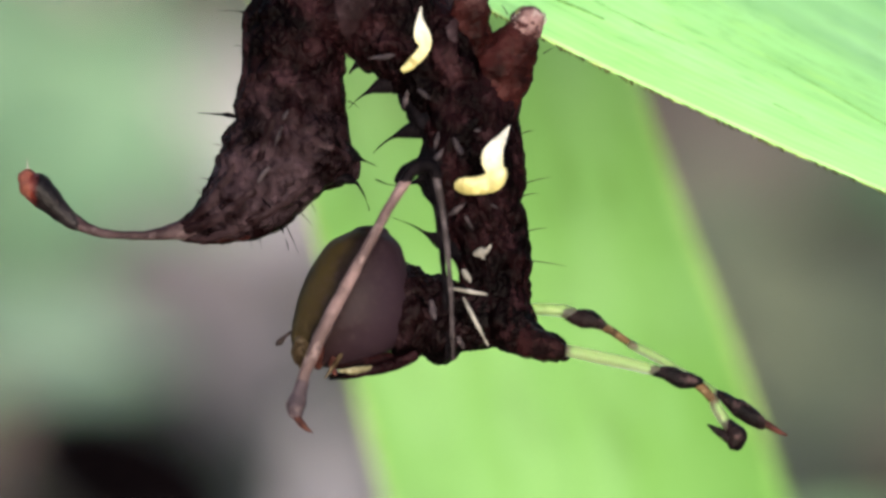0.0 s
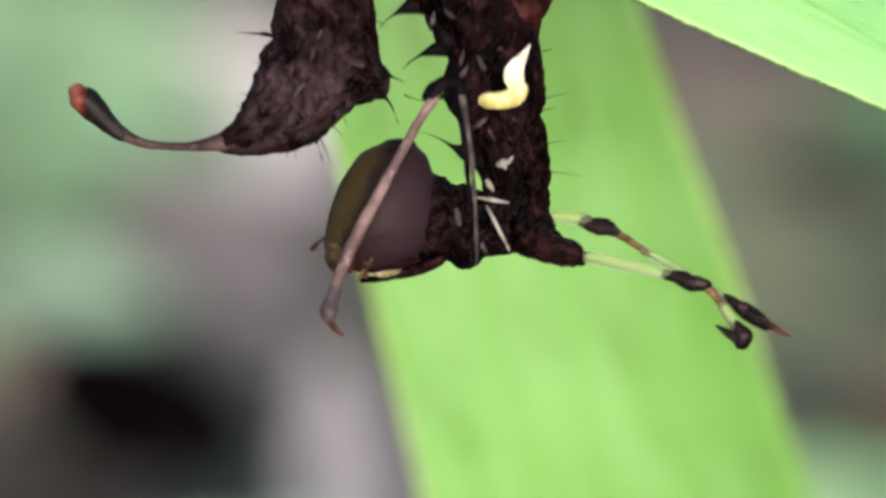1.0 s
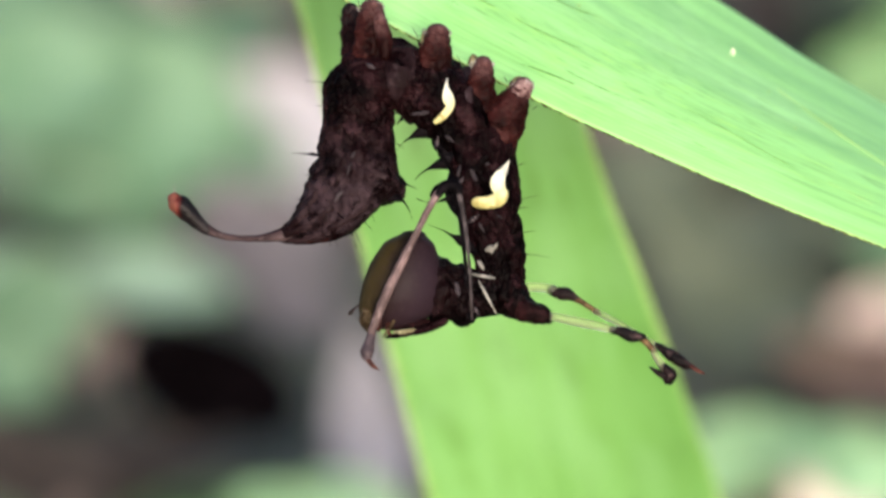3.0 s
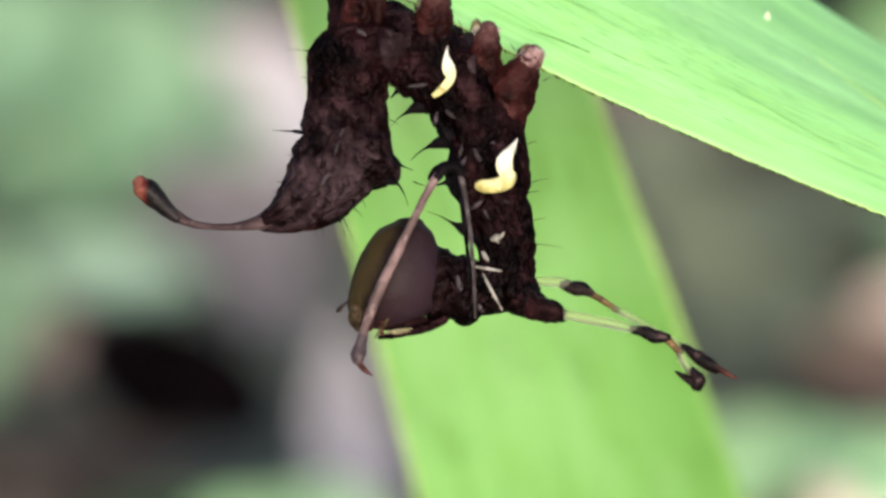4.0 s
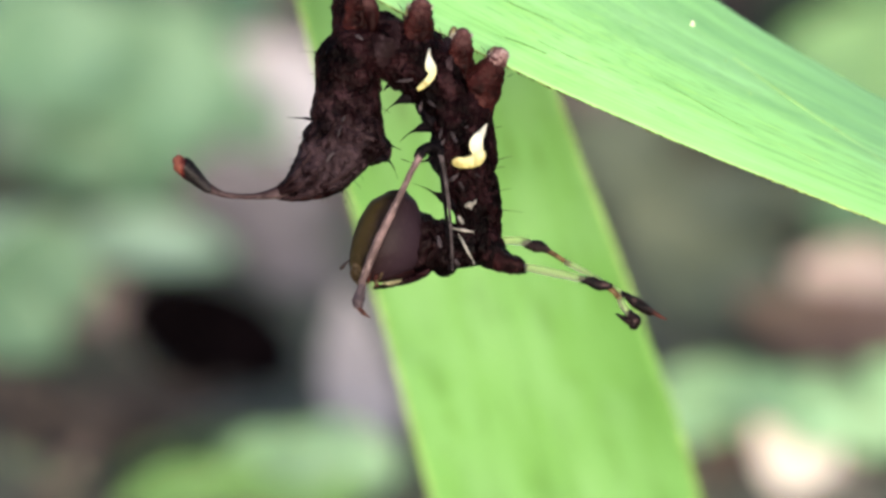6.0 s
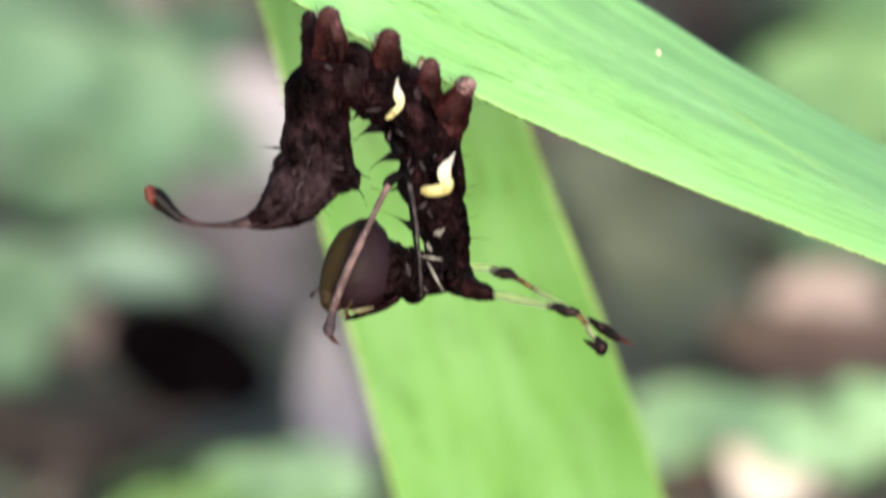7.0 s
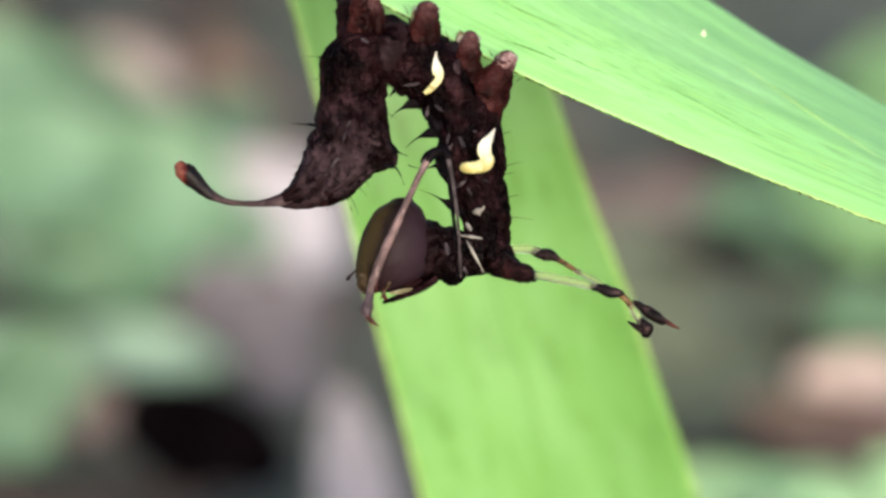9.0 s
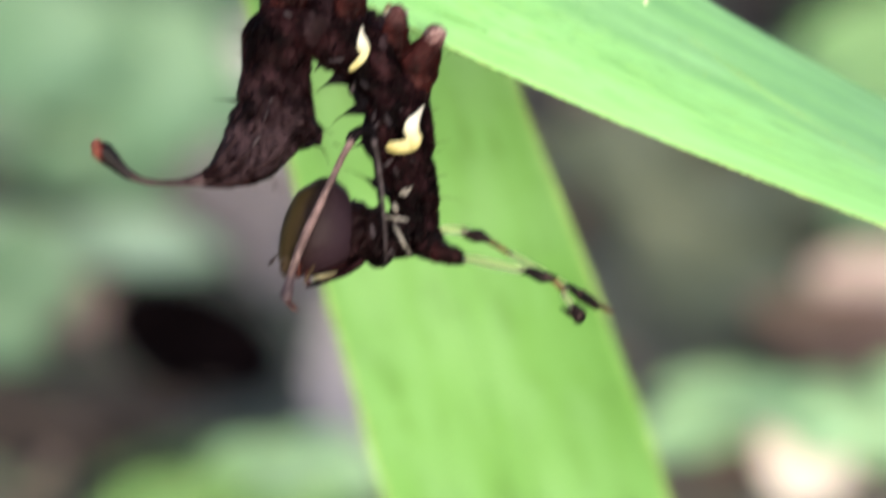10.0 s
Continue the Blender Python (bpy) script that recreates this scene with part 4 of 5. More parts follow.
# cream markings that lie on the flank
def marking(line, lift=0.0):
    """A plump cream patch along (x, z, half width) rows, lying on the skin."""
    rows = spline(line, 8)
    loops = []
    for k, (x, z, w) in enumerate(rows):
        a, b = rows[max(k - 1, 0)], rows[min(k + 1, len(rows) - 1)]
        along = Vector((b[0] - a[0], 0, b[1] - a[1])).normalized()
        side = Vector((-along.z, 0, along.x))
        loop = []
        for i in range(13):
            s = -1 + i / 6
            p = Vector((x, 0, z)) + side * (s * max(w, 0.03))
            p.y = skin_at(p.x, p.z) + 0.06 - lift - 0.16 * math.sqrt(max(0, 1 - s * s)) + 0.03 * noise.noise(p * 3)
            loop.append(p)
        back = [Vector((p.x, p.y + 0.25, p.z)) for p in reversed(loop)]
        loops.append(loop + back)
    bm = bmesh.new()
    rings(bm, loops)
    return bm


part("marking", marking([(-2.79, 10.40, 0.05), (-2.84, 9.92, 0.14), (-2.79, 9.42, 0.34), (-2.68, 8.98, 0.44), (-2.58, 8.56, 0.32), (-2.82, 8.12, 0.29), (-3.26, 7.68, 0.26), (-3.65, 7.40, 0.15)]), MARK, CATERPILLAR, "cream crescent marking", (-2.77, -2.00, 8.59))
part("marking", marking([(1.45, 4.95, 0.04), (1.10, 4.32, 0.27), (0.78, 3.79, 0.48), (0.68, 3.35, 0.58), (0.78, 2.93, 0.50), (0.90, 2.57, 0.42), (0.85, 2.34, 0.30)]), MARK, CATERPILLAR, "white pointed upper half of the flank marking", (0.67, -2.00, 2.90))
part("marking", marking([(-1.07, 2.11, 0.16), (-0.77, 2.09, 0.36), (-0.24, 2.07, 0.42), (0.29, 2.14, 0.46), (0.78, 2.34, 0.48), (1.12, 2.68, 0.32), (1.25, 2.97, 0.10)], 0.05), MARK, CATERPILLAR, "yellow lower lobe of the flank marking", (0.67, -2.00, 3.10))


# spines, hairs and small bristles
def spine(points, label="black thorn-like spine"):
    thin = [(x, y, z, r * k) for (x, y, z, r), k in zip(points, (1.0, 1.2, 0.8, 0.6, 0.6))]
    part("spine", tube(thin, 10, 5, 0.03, points[0][0]), SKIN_BLACK, CATERPILLAR, label)


spine([(*(-3.53, -0.20, 7.11), 0.7), (*(-4.54, -0.30, 6.77), 0.36), (*(-5.21, -0.40, 6.43), 0.15), (*(-5.72, -0.40, 6.06), 0.06), (*(-6.18, -0.40, 5.55), 0.025)])
spine([(*(-2.36, -0.20, 4.84), 0.6), (*(-3.28, -0.30, 4.63), 0.3), (*(-3.95, -0.40, 4.37), 0.14), (*(-4.50, -0.40, 4.00), 0.05), (*(-4.92, -0.40, 3.57), 0.025)])
spine([(*(-1.35, -0.60, 3.49), 0.7), (*(-2.02, -0.70, 2.77), 0.4), (*(-2.94, -0.80, 2.23), 0.14), (*(-3.95, -0.80, 2.06), 0.05), (*(-4.79, -0.80, 2.31), 0.02)])
spine([(*(-0.59, -0.40, -1.14), 0.5), (*(-1.77, -0.50, -0.46), 0.3), (*(-2.35, -0.50, -0.17), 0.14), (*(-3.03, -0.50, 0.21), 0.04), (*(-3.95, -0.50, 0.55), 0.02)])
spine([(*(-5.23, 0.60, 7.63), 0.35), (*(-5.65, 0.60, 7.80), 0.2), (*(-5.98, 0.60, 7.54), 0.1), (*(-6.15, 0.60, 7.29), 0.03)])
spine([(*(-6.40, -0.20, 3.74), 0.45), (*(-5.81, -0.20, 3.41), 0.25), (*(-5.43, -0.20, 3.24), 0.1), (*(-4.71, -0.20, 2.95), 0.022)])
spine([(*(-6.69, -0.20, 2.40), 0.35), (*(-5.97, -0.20, 2.27), 0.18), (*(-5.64, -0.20, 2.10), 0.09), (*(-5.30, -0.20, 1.56), 0.03), (*(-5.05, -0.20, 0.88), 0.02)])
spine([(*(-11.45, 0.20, 5.18), 0.12), (*(-11.87, 0.20, 5.26), 0.08), (*(-12.17, 0.20, 5.26), 0.05), (*(-13.22, 0.20, 5.31), 0.018)])
spine([(*(-10.61, 0.20, 9.90), 0.16), (*(-11.03, 0.20, 10.02), 0.09), (*(-11.37, 0.20, 10.11), 0.04), (*(-12.38, 0.20, 10.15), 0.018)])
spine([(*(-9.51, -0.30, 0.29), 0.2), (*(-9.21, -0.30, 0.04), 0.1), (*(-9.04, -0.30, -0.29), 0.03), (*(-8.79, -0.30, -1.05), 0.018)])
HAIRS = [
    ((2.19, 2.27), (3.45, 2.61)), ((2.44, -1.35), (4.21, -1.56)), ((2.27, 1.73), (2.86, 1.81)), ((2.40, 0.04), (3.28, 0.21)), ((-8.33, 0.72), (-7.74, 0.13)), ((-7.83, 1.22), (-7.58, 0.72)),
    ((-8.92, 0.04), (-8.33, -1.22)), ((-10.27, -0.29), (-10.06, -1.05)), ((-11.95, 3.75), (-12.46, 3.83)), ((-12.59, 2.15), (-13.05, 2.23)), ((-11.20, 8.46), (-11.62, 8.46)), ((-6.06, 5.93), (-5.64, 5.68)),
    ((-9.93, 14.35), (-10.27, 14.69)), ((-9.93, 13.51), (-10.23, 13.34)), ((-8.80, 15.36), (-8.92, 15.95)), ((-7.11, 14.35), (-6.73, 14.18)), ((-5.14, 13.09), (-5.56, 13.26)), ((-1.94, 11.49), (-2.19, 12.08)), ((3.07, 8.46), (3.45, 8.63)),
    ((-0.93, 11.83), (-1.18, 12.16)), ((-4.88, 13.34), (-5.22, 13.85)), ((1.18, 10.31), (0.93, 10.65)), ((2.19, 4.67), (2.61, 4.76)), ((-12.88, 1.39), (-13.22, 1.73)), ((-10.69, -0.46), (-10.52, -0.97))]
for (ax, az), (bx, bz) in HAIRS:
    mx, mz = (ax + bx) / 2, (az + bz) / 2 + 0.04
    part("seta", tube([(ax - (bx - ax) * 0.25, 0, az - (bz - az) * 0.25, 0.034), (mx, -0.05, mz, 0.02), (bx, -0.1, bz, 0.008)], 5, 3), SETA, CATERPILLAR)


def bristle(name, ends, wide, material, label="", lift=0.1):
    (ax, az), (bx, bz) = ends
    rows = []
    for s, w in ((0, 0.5), (0.35, 1.0), (0.7, 0.9), (1, 0.35)):
        x, z = ax + (bx - ax) * s, az + (bz - az) * s
        rows.append((x, skin_at(x, z) - lift, z, wide * w))
    part(name, tube(rows, 8, 4, 0.09 * min(1.0, wide * 7), ax), material, CATERPILLAR, label)


for line, wide in [
        (((-9.09, 5.93), (-9.60, 4.88), (-10.02, 3.75), (-10.27, 2.36)), 0.3), (((-8.38, 4.34), (-7.58, 4.00), (-6.82, 3.75), (-6.31, 3.49)), 0.28), (((-7.91, 2.06), (-8.76, 1.39), (-9.77, 0.72), (-11.11, 0.04)), 0.24)]:
    rows = [(x, skin_at(x, z) + wide * 0.6, z, wide * w) for (x, z), w in zip(line, (0.6, 1.0, 0.9, 0.5))]
    part("fold", tube(rows, 12, 7, 0.1, rows[0][0]), FOLD, CATERPILLAR, "mauve raised skin fold")
for line, wide in [
        (((-10.0, 2.0), (-11.03, 1.15), (-12.1, 0.42), (-13.3, -0.1), (-14.4, -0.36)), 0.34), (((-11.3, 2.9), (-11.9, 1.9), (-12.5, 1.0), (-13.3, 0.28), (-14.3, -0.22)), 0.36), (((-9.4, 0.75), (-10.6, 0.2), (-11.8, -0.3), (-13.0, -0.52), (-14.2, -0.5)), 0.3)]:
    rows = [(x, min(skin_at(x, z), -0.3) + wide * 0.7, z, wide * w) for (x, z), w in zip(line, (0.5, 0.9, 1.0, 0.9, 0.6))]
    part("rib", tube(rows, 12, 7, 0.09, rows[0][0]), FOLD, CATERPILLAR, "mauve rib running out into the tail stalk")
bristle("bristle", ((-1.09, -2.74), (0.55, -2.99)), 0.1, PALE_BRISTLE, "pale stick-like bristle", 0.5)
bristle("bristle", ((-0.55, -3.16), (0.63, -5.35)), 0.09, PALE_BRISTLE, "pale stick-like bristle", 0.5)
for ends, wide in [(((-0.04, -1.09), (0.55, -0.97)), 0.2), (((0.46, -1.05), (0.72, -0.63)), 0.11), (((-0.59, -1.89), (-0.25, -2.40)), 0.16), (((0.25, -1.22), (0.42, -1.30)), 0.1)]:
    bristle("flake", ends, wide, PALE_BRISTLE, "pale flake on the skin")
for ends, wide in [
        (((-1.64, 3.75), (-2.06, 3.16)), 0.13), (((-1.14, 4.25), (-0.76, 3.58)), 0.16), (((-1.85, 4.59), (-2.02, 3.75)), 0.13), (((-1.35, 0.67), (-0.51, 1.30)), 0.12), (((-0.51, 0.63), (-0.17, 0.04)), 0.1),
        (((-3.37, 6.44), (-3.54, 5.68)), 0.16), (((-2.86, 6.52), (-2.27, 6.10)), 0.13), (((-0.17, 4.67), (0.08, 4.67)), 0.09), (((-9.13, 5.01), (-8.92, 5.43)), 0.12), (((-9.18, 4.67), (-9.51, 3.75)), 0.1),
        (((-9.77, 2.74), (-10.27, 2.06)), 0.13), (((-5.22, 7.96), (-3.96, 8.12)), 0.13), (((-8.17, 11.32), (-7.66, 10.99)), 0.12), (((0.67, 1.22), (1.01, 1.05)), 0.08), (((-2.06, -3.33), (-1.85, -4.17)), 0.16), (((-0.76, -5.01), (-0.51, -5.51)), 0.16)]:
    bristle("bristle", ends, wide, GREY_BRISTLE, "grey short bristle", 0.02)
cam.data.dof.use_dof = True
cam.data.dof.focus_object = CATERPILLAR
cam.data.dof.aperture_fstop = 21.5


# ---------------------------------------------------------------- forest floor
def broad_leaf(name, length, width, curl, material, cup=0.12, seed=0, blunt=0.75, taper=0.35):
    """One ovate leaf with midrib fold, wavy rim and a short stalk; lies along y, in metres."""
    bm, n, m = bmesh.new(), 16, 10
    grid = {}
    for k in range(n + 1):
        s = k / n
        w = width / 2 * (math.sin(math.pi * min(1, s * 0.97 + 0.015)) ** blunt) * (1.0 + taper * (0.34 - s))
        for i in range(m + 1):
            q = -1 + 2 * i / m
            p = Vector((w * q, length * (s - 0.5), 0))
            p.z = curl * length * (s - 0.5) ** 2 * 2 + cup * width * q * q + 0.05 * width * noise.noise(Vector((q * 1.4 + seed, s * 4, seed)))
            for f in (0, 1):
                grid[k, i, f] = bm.verts.new(p - Vector((0, 0, f * 0.0004)))
    for k in range(n):
        for i in range(m):
            bm.faces.new((grid[k, i, 0], grid[k, i + 1, 0], grid[k + 1, i + 1, 0], grid[k + 1, i, 0]))
            bm.faces.new((grid[k, i, 1], grid[k + 1, i, 1], grid[k + 1, i + 1, 1], grid[k, i + 1, 1]))
        for i in (0, m):
            bm.faces.new((grid[k, i, 0], grid[k + 1, i, 0], grid[k + 1, i, 1], grid[k, i, 1]))
    mesh = bpy.data.meshes.new(name)
    bm.to_mesh(mesh)
    bm.free()
    mesh.polygons.foreach_set("use_smooth", [True] * len(mesh.polygons))
    mesh.materials.append(material)
    return mesh


def litter(x, y, length, width, turn, tip, material, label, name="dead_leaf", roll=0.0, seed=0, group="leaf litter", blunt=0.75, taper=0.35, curl=0.35):
    """A fallen leaf on the floor, turned about z and propped towards the viewer by tip degrees."""
    ob = new(name)
    ob.empty_display_size = 0.004
    ORIGIN[ob] = Vector()
    blade = new("blade", broad_leaf("blade", length, width, curl, material, 0.1, seed, blunt, taper))
    blade.parent = ob
    line = []
    for k in range(9):
        s = k / 8
        z = curl * length * (s - 0.5) ** 2 * 2 + 0.05 * width * noise.noise(Vector((seed, s * 4, seed)))
        line.append((0, 1000 * length * (s - 0.5), 1000 * z + 0.02, 0.28 - 0.2 * s))
    part("midrib", tube(line, 6, 2, 0.03, seed), material, ob)
    part("stalk", tube([(0, line[0][1] + 0.2, line[0][2], 0.27), (0.3, line[0][1] - 1.2, line[0][2] - 0.2, 0.24), (0.9, line[0][1] - 2.4, line[0][2] - 0.5, 0.26)], 6, 3, 0.03, seed), material, ob)
    reach = abs(length * math.cos(radians(turn))) + abs(width * math.sin(radians(turn)))
    up = 0.5 * reach * math.sin(radians(tip)) + 0.0015
    ob.matrix_world = Matrix.Translation((x, y - 2.1 * up, up)) @ pose(0, 0, 0, tip, roll, 0) @ pose(0, 0, 0, 0, 0, turn)
    return tagged(ob, label, "leaf", group)


# added leaf shape in place of a dark hollow, its darkness in the colour
litter(*(-0.0229, 0.1817), 0.0157, 0.0096, 69, 50, DARK_HOLLOW, "blackened rotten leaf lying on the soil", seed=3, blunt=0.5, taper=0.0, curl=0.05)
litter(*(0.0341, 0.1930), 0.0112, 0.0088, 80, 45, L_BLUSH, "pinkish buff dead leaf on the floor", seed=5)
litter(*(0.0336, 0.1815), 0.0195, 0.0130, 85, 15, L_BROWN, "red-brown dead leaf on the floor", seed=6)
litter(*(0.0283, 0.1584), 0.0086, 0.0076, 60, 45, L_BLEACHED, "bleached pale dead leaf on the floor", seed=7)
litter(*(-0.0188, 0.2310), 0.0172, 0.0140, 60, 55, L_SILVER, "silvery lilac dry leaf on the floor", seed=8)
litter(*(-0.0207, 0.2488), 0.0124, 0.0077, 50, 30, L_TAN, "tan dry leaf on the floor", seed=9)
litter(*(-0.0096, 0.1720), 0.0165, 0.0072, 10, 45, L_LILAC, "grey-lilac dry leaf on the floor", seed=10)
litter(*(-0.0325, 0.2625), 0.0140, 0.0110, 60, 58, L_BLUSH, "buff dead leaf among the seedlings", seed=11)
litter(*(-0.0214, 0.2594), 0.0153, 0.0092, 20, 25, L_BROWN, "brown dead leaf on the floor", seed=12)
litter(*(-0.0337, 0.1897), 0.0075, 0.0065, 30, 45, L_PINK, "buff dead leaf on the floor", seed=13)


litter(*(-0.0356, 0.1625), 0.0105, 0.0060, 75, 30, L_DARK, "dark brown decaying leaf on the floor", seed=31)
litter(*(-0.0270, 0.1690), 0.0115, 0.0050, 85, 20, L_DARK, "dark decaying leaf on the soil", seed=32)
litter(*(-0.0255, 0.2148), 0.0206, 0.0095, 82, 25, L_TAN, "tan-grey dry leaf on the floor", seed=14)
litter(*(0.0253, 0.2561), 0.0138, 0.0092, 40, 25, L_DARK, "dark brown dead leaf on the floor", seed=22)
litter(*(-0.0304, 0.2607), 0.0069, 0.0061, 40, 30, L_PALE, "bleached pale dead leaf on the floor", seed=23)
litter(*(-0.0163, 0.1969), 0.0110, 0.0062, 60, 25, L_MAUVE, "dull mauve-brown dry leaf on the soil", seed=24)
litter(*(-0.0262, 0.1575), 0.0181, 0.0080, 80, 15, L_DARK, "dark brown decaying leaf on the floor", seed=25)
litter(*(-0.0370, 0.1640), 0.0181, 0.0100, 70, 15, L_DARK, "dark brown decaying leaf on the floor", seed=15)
litter(*(-0.0190, 0.2092), 0.0150, 0.0095, 75, 35, L_MAUVE, "dull mauve-brown dry leaf on the floor", seed=16)
litter(*(0.0205, 0.1945), 0.0193, 0.0129, 50, 20, L_OLIVE, "olive-brown decaying leaf on the floor", seed=17)
litter(*(0.0114, 0.2205), 0.0158, 0.0111, 110, 20, L_OLIVE, "olive-grey dry leaf on the floor", seed=18)
litter(*(0.0181, 0.2092), 0.0175, 0.0127, 70, 20, L_OLIVE, "olive-grey dry leaf on the floor", seed=19)
litter(*(0.0254, 0.2080), 0.0191, 0.0120, 95, 15, L_OLIVE, "olive-grey dry leaf on the floor", seed=20)
litter(*(0.0158, 0.2332), 0.0172, 0.0117, 95, 15, L_TAN, "tan dry leaf on the floor", seed=21)


def seedling(x, y, leaves, label, material=HERB, group="seedlings"):
    """A low herb: a stalk from the soil and broad leaves, each (dx, dy, dz, length, width, turn, tip)."""
    ob = thing("seedling", (x, y, 0), label, "plant", group, False)
    for k, (dx, dy, dz, length, width, turn, tip) in enumerate(leaves):
        dy -= 2.1 * dz
        leaf = new("leaf", broad_leaf("leaf", length, width, -0.25, material, 0.1, k + x * 50))
        leaf.parent = ob
        leaf.matrix_local = pose(dx, dy, dz, tip, 0, 0) @ pose(0, 0, 0, 0, 0, turn)
        stalk = part("stalk", tube([(0, 0, -3, 0.6), (dx * 350, dy * 400, dz * 600, 0.5), (dx * 1000, dy * 1000, dz * 1000 - 0.6, 0.35)], 6, 4), STALK, ob)
    return ob


seedling(*(-0.0296, 0.2364), [(0.0000, 0.0000, 0.0140, 0.0203, 0.0156, 75, 45), (-0.0094, 0.0047, 0.0172, 0.0187, 0.0140, 100, 40), (0.0047, -0.0031, 0.0094, 0.0140, 0.0101, 60, 35)], "low green seedling with broad soft leaves")
seedling(*(-0.0380, 0.2501), [(0.0000, 0.0000, 0.0124, 0.0232, 0.0185, 80, 45), (-0.0077, 0.0077, 0.0185, 0.0201, 0.0154, 110, 45)], "low green seedling with broad soft leaves")
seedling(*(-0.0302, 0.2022), [(0.0000, 0.0000, 0.0072, 0.0176, 0.0060, 88, 35), (-0.0112, 0.0000, 0.0064, 0.0160, 0.0060, 92, 30)], "pale green seedling with narrow leaves", HERB_PALE)
seedling(*(-0.0385, 0.1945), [(0.0000, 0.0000, 0.0097, 0.0113, 0.0113, 80, 40), (-0.0032, -0.0081, 0.0081, 0.0129, 0.0097, 60, 35)], "low green seedling with broad soft leaves")
seedling(*(-0.0118, 0.1580), [(0.0000, 0.0000, 0.0050, 0.0116, 0.0066, 75, 35), (-0.0083, -0.0033, 0.0041, 0.0099, 0.0058, 100, 30)], "fresh green seedling with narrow leaves", HERB_FRESH)
seedling(*(-0.0165, 0.1518), [(0.0000, 0.0000, 0.0050, 0.0150, 0.0067, 85, 30), (-0.0083, -0.0017, 0.0042, 0.0117, 0.0058, 100, 30)], "bright grass-green seedling with narrow leaves", HERB_BRIGHT)
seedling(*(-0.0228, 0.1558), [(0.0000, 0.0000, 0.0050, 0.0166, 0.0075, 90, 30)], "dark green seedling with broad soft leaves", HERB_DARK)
seedling(*(0.0372, 0.2377), [(0.0000, 0.0000, 0.0156, 0.0203, 0.0156, 70, 50), (0.0094, 0.0047, 0.0187, 0.0187, 0.0140, 100, 45), (0.0062, -0.0062, 0.0094, 0.0156, 0.0117, 50, 40)], "leaf-green seedling with broad soft leaves", HERB_LEAFY)
seedling(*(0.0422, 0.2594), [(0.0000, 0.0000, 0.0092, 0.0123, 0.0092, 60, 45), (-0.0031, 0.0046, 0.0123, 0.0138, 0.0100, 100, 40), (0.0077, -0.0031, 0.0092, 0.0138, 0.0107, 80, 45)], "leaf-green seedling with broad soft leaves", HERB_LEAFY)
# dark gap between the seedlings: shade painted as a darker leaf colour
seedling(*(0.0327, 0.2501), [(0.0000, 0.0000, 0.0093, 0.0139, 0.0108, 60, 40)], "dark green seedling with shade put into its leaf colour", HERB_DARK)
seedling(*(0.0226, 0.1707), [(0.0000, 0.0000, 0.0066, 0.0140, 0.0062, 74, 40), (-0.0033, -0.0049, 0.0049, 0.0115, 0.0057, 108, 35), (0.0090, -0.0016, 0.0049, 0.0098, 0.0049, 60, 35)], "fresh green seedling with narrow leaves", HERB_FRESH)
seedling(*(0.0338, 0.1690), [(0.0000, 0.0000, 0.0066, 0.0164, 0.0058, 78, 40), (0.0099, 0.0000, 0.0066, 0.0148, 0.0066, 98, 35), (-0.0074, -0.0016, 0.0041, 0.0107, 0.0049, 110, 30)], "fresh green seedling with narrow leaves", HERB_FRESH)

# small sprigs whose leaves mottle the floor
rng = random.Random(23)
for at, material, spread in [
        ((-0.0358, 0.2281), HERB_PALE, 0.0086), ((-0.0263, 0.2306), HERB, 0.0078), ((-0.0314, 0.2192), HERB, 0.0071), ((-0.0336, 0.2462), HERB_PALE, 0.0093),
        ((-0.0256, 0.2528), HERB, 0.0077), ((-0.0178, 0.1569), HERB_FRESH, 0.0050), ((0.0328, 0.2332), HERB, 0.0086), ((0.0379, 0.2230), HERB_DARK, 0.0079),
        ((0.0396, 0.2080), HERB, 0.0072), ((0.0287, 0.1672), HERB_FRESH, 0.0049), ((0.0379, 0.1707), HERB_FRESH, 0.0049), ((-0.0406, 0.2634), HERB_PALE, 0.0092)]:
    sprig = [(rng.uniform(-spread, spread), rng.uniform(-spread, spread) * 0.6, rng.uniform(0.004, 0.012), rng.uniform(0.005, 0.010), rng.uniform(0.004, 0.007), rng.uniform(20, 160), rng.uniform(20, 45)) for _ in range(7)]
    seedling(*at, sprig, {HERB_PALE: "pale green sprig of small rounded leaves", HERB: "green sprig of small rounded leaves", HERB_FRESH: "fresh bright green sprig of small leaves", HERB_DARK: "dark green sprig of small rounded leaves"}[material], material, "sprigs")

# scattered small litter and crumbs of leaf over the floor round the plant
rng = random.Random(11)
SCRAPS = [broad_leaf("dead_leaf", 0.010, 0.006, 0.4, m, 0.12, k) for k, m in enumerate((L_BROWN, L_TAN, L_DARK, L_OLIVE, L_TAN, L_BROWN, L_OLIVE))]
WORDS = ["small brown dead leaf on the soil", "small tan dead leaf on the soil", "small dark decaying leaf on the soil", "small olive decaying leaf on the soil", "small tan dead leaf on the soil", "small brown dead leaf on the soil", "small olive decaying leaf on the soil"]
for _ in range(190):
    k = rng.randrange(7)
    x, y, size = rng.uniform(-0.06, 0.06), rng.uniform(0.105, 0.34), rng.uniform(0.4, 1.0)
    if abs(x + 0.0226) < 0.0115 and abs(y - 0.179) < 0.018:
        continue
    scrap = new("dead_leaf", SCRAPS[k])
    scrap.matrix_world = pose(x, y, 0.0025, rng.uniform(-4, 18), rng.uniform(-12, 12), rng.uniform(0, 360)) @ Matrix.Scale(size, 4)
    tagged(scrap, WORDS[k], "leaf", "leaf scraps")

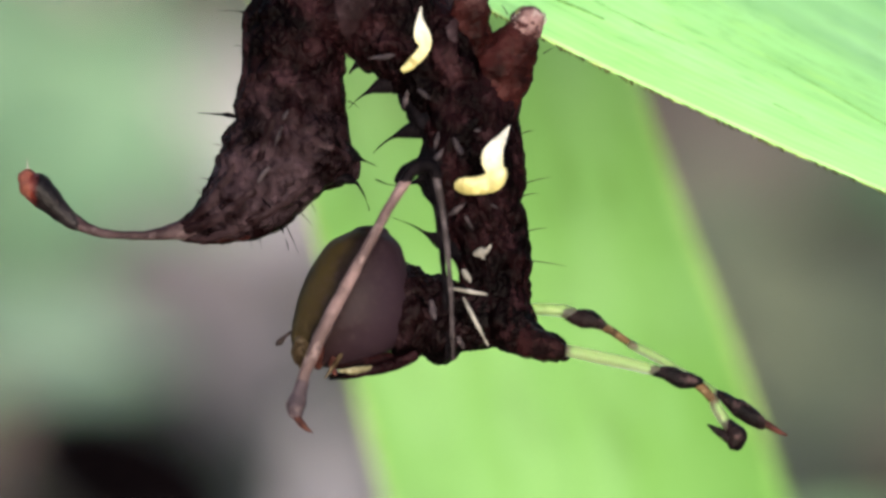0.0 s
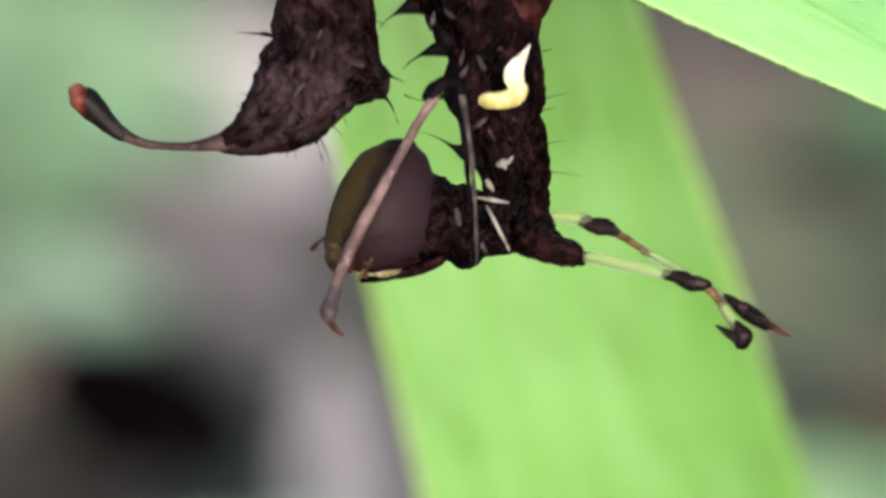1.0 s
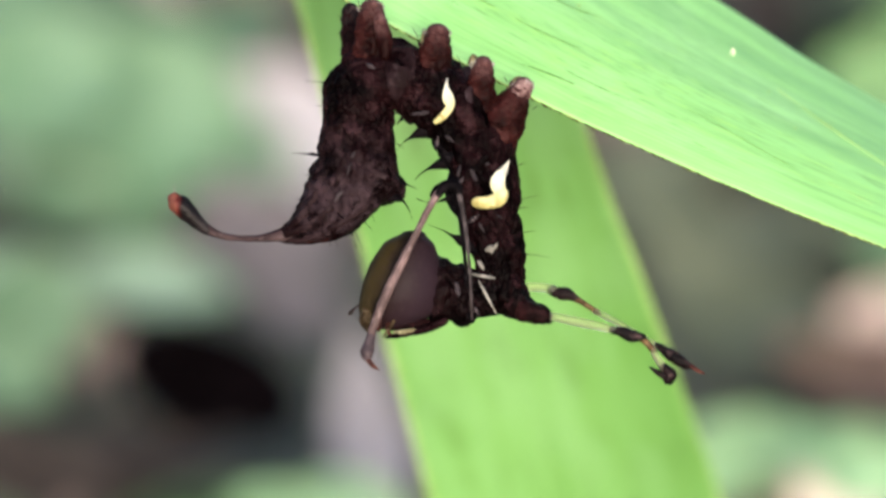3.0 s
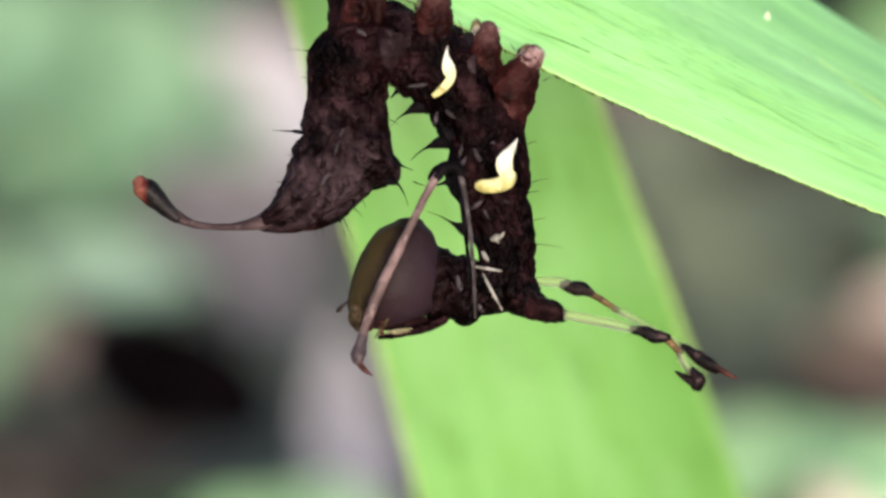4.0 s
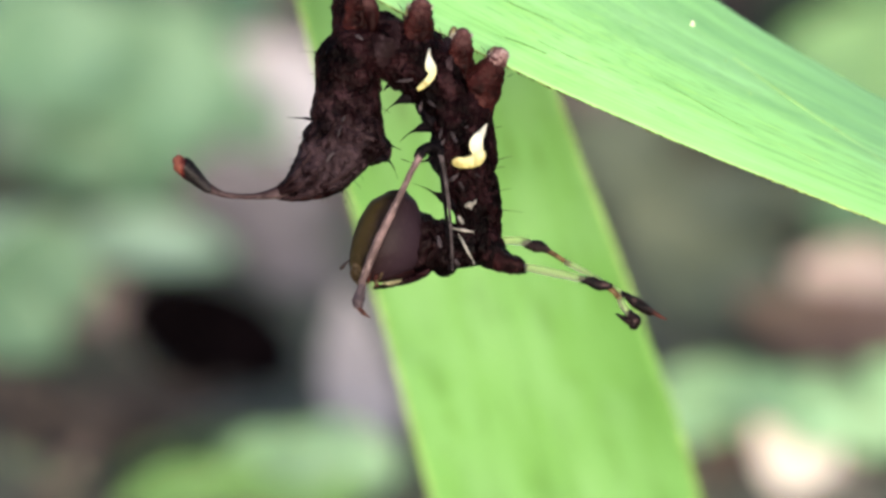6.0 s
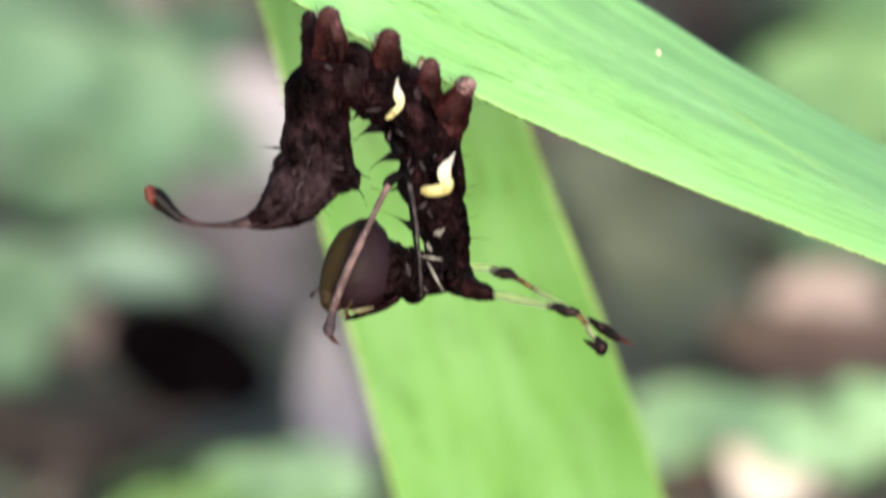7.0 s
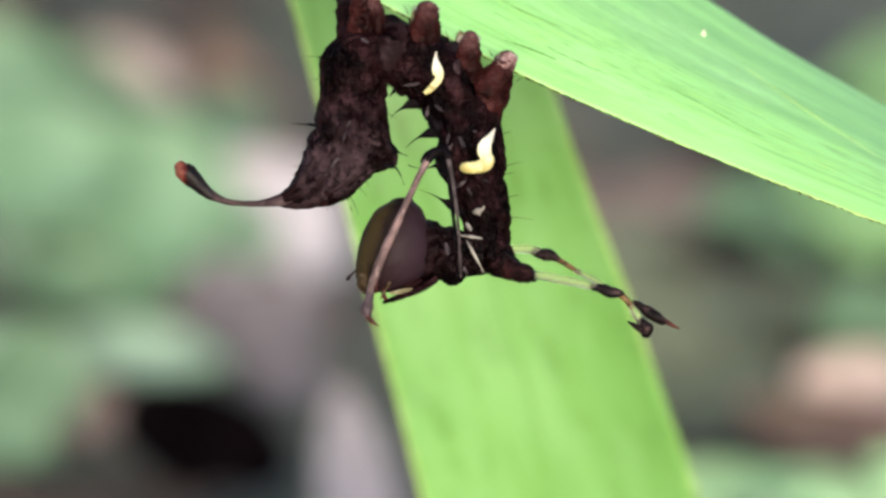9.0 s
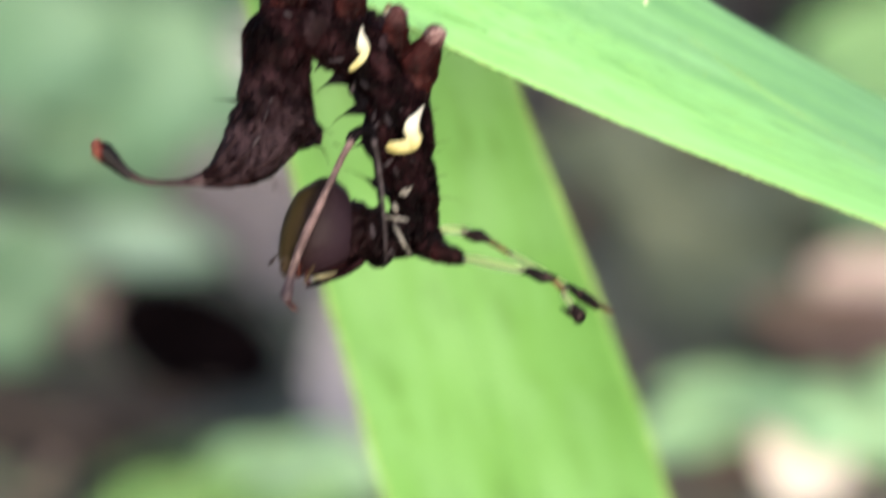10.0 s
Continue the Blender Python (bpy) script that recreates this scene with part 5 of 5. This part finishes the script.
# ---------------------------------------------------------------- moving parts


def motions():
    """The blade behind sways, the tail stalk lifts, the head nods, the short front leg opens and the front shank swings, all by a few degrees."""
    for ob, rows in (
            (TAIL_STALK, ((0, 1.0), (0.5, 1.7), (1.2, 1.4), (2.5, 1.6), (4.5, 1.0), (5.5, 1.0), (7.0, 0.7), (7.5, 0.5), (8.5, 1.3), (10.0, 1.0))),
            (head_ob, ((0, 2.5), (4.5, 2.5), (5.0, 1.0), (5.5, 0.3), (8.0, 0.0), (9.0, -1.5), (10.0, -2.5))),
            (jaw_leg, ((0, 6.5), (5.5, 6.0), (7.0, 0.0), (8.0, -0.5), (9.0, -2.5), (10.0, -2.5)))):
        rest = Matrix.Translation(ob.location)
        walk(ob, [(t, rest @ pose(0, 0, 0, 0, a, 0)) for t, a in rows])
    # the front shank turns about its knee and is drawn up a little after the first second
    rest = Matrix.Translation(tibia.location)
    swing = ((0, 2.4, 0.49), (0.3, 2.4, 0.75), (0.5, 2.4, 0.92), (0.8, 2.4, 0.8), (1.0, 2.5, 0.68), (1.1, 2.5, 0.35), (1.2, 2.5, 0.05), (1.5, 2.4, 0), (2.0, 1.8, 0), (2.5, 1.3, 0), (4.0, 0.7, 0), (5.5, 0.5, 0), (7.0, 0, 0), (8.5, 0, 0), (9.0, -0.4, 0), (10.0, 0, 0))
    walk(tibia, [(t, rest @ pose(0, 0, -drop * MM, 0, a, 0)) for t, a, drop in swing])
    # the blade behind sways by a millimetre in the first second and then hangs still
    rest = BACK_LEAF.matrix_world.copy()
    walk(BACK_LEAF, [(t, rest @ pose(x * MM, y * MM, 0)) for t, x, y in ((0, 0.95, -9), (0.5, 1.15, -10), (0.8, 1.0, -8), (1.2, 0.4, -3), (1.6, 0, 0), (10.0, 0, 0))])
    for thigh in THIGHS:
        rest = Matrix.Translation(thigh.location)
        walk(thigh, [(t, rest @ pose(0, 0, -drop * MM)) for t, drop in ((0, 0.25), (0.5, 0.38), (1.0, 0.32), (1.2, 0.05), (1.5, 0), (10.0, 0))])


motions()
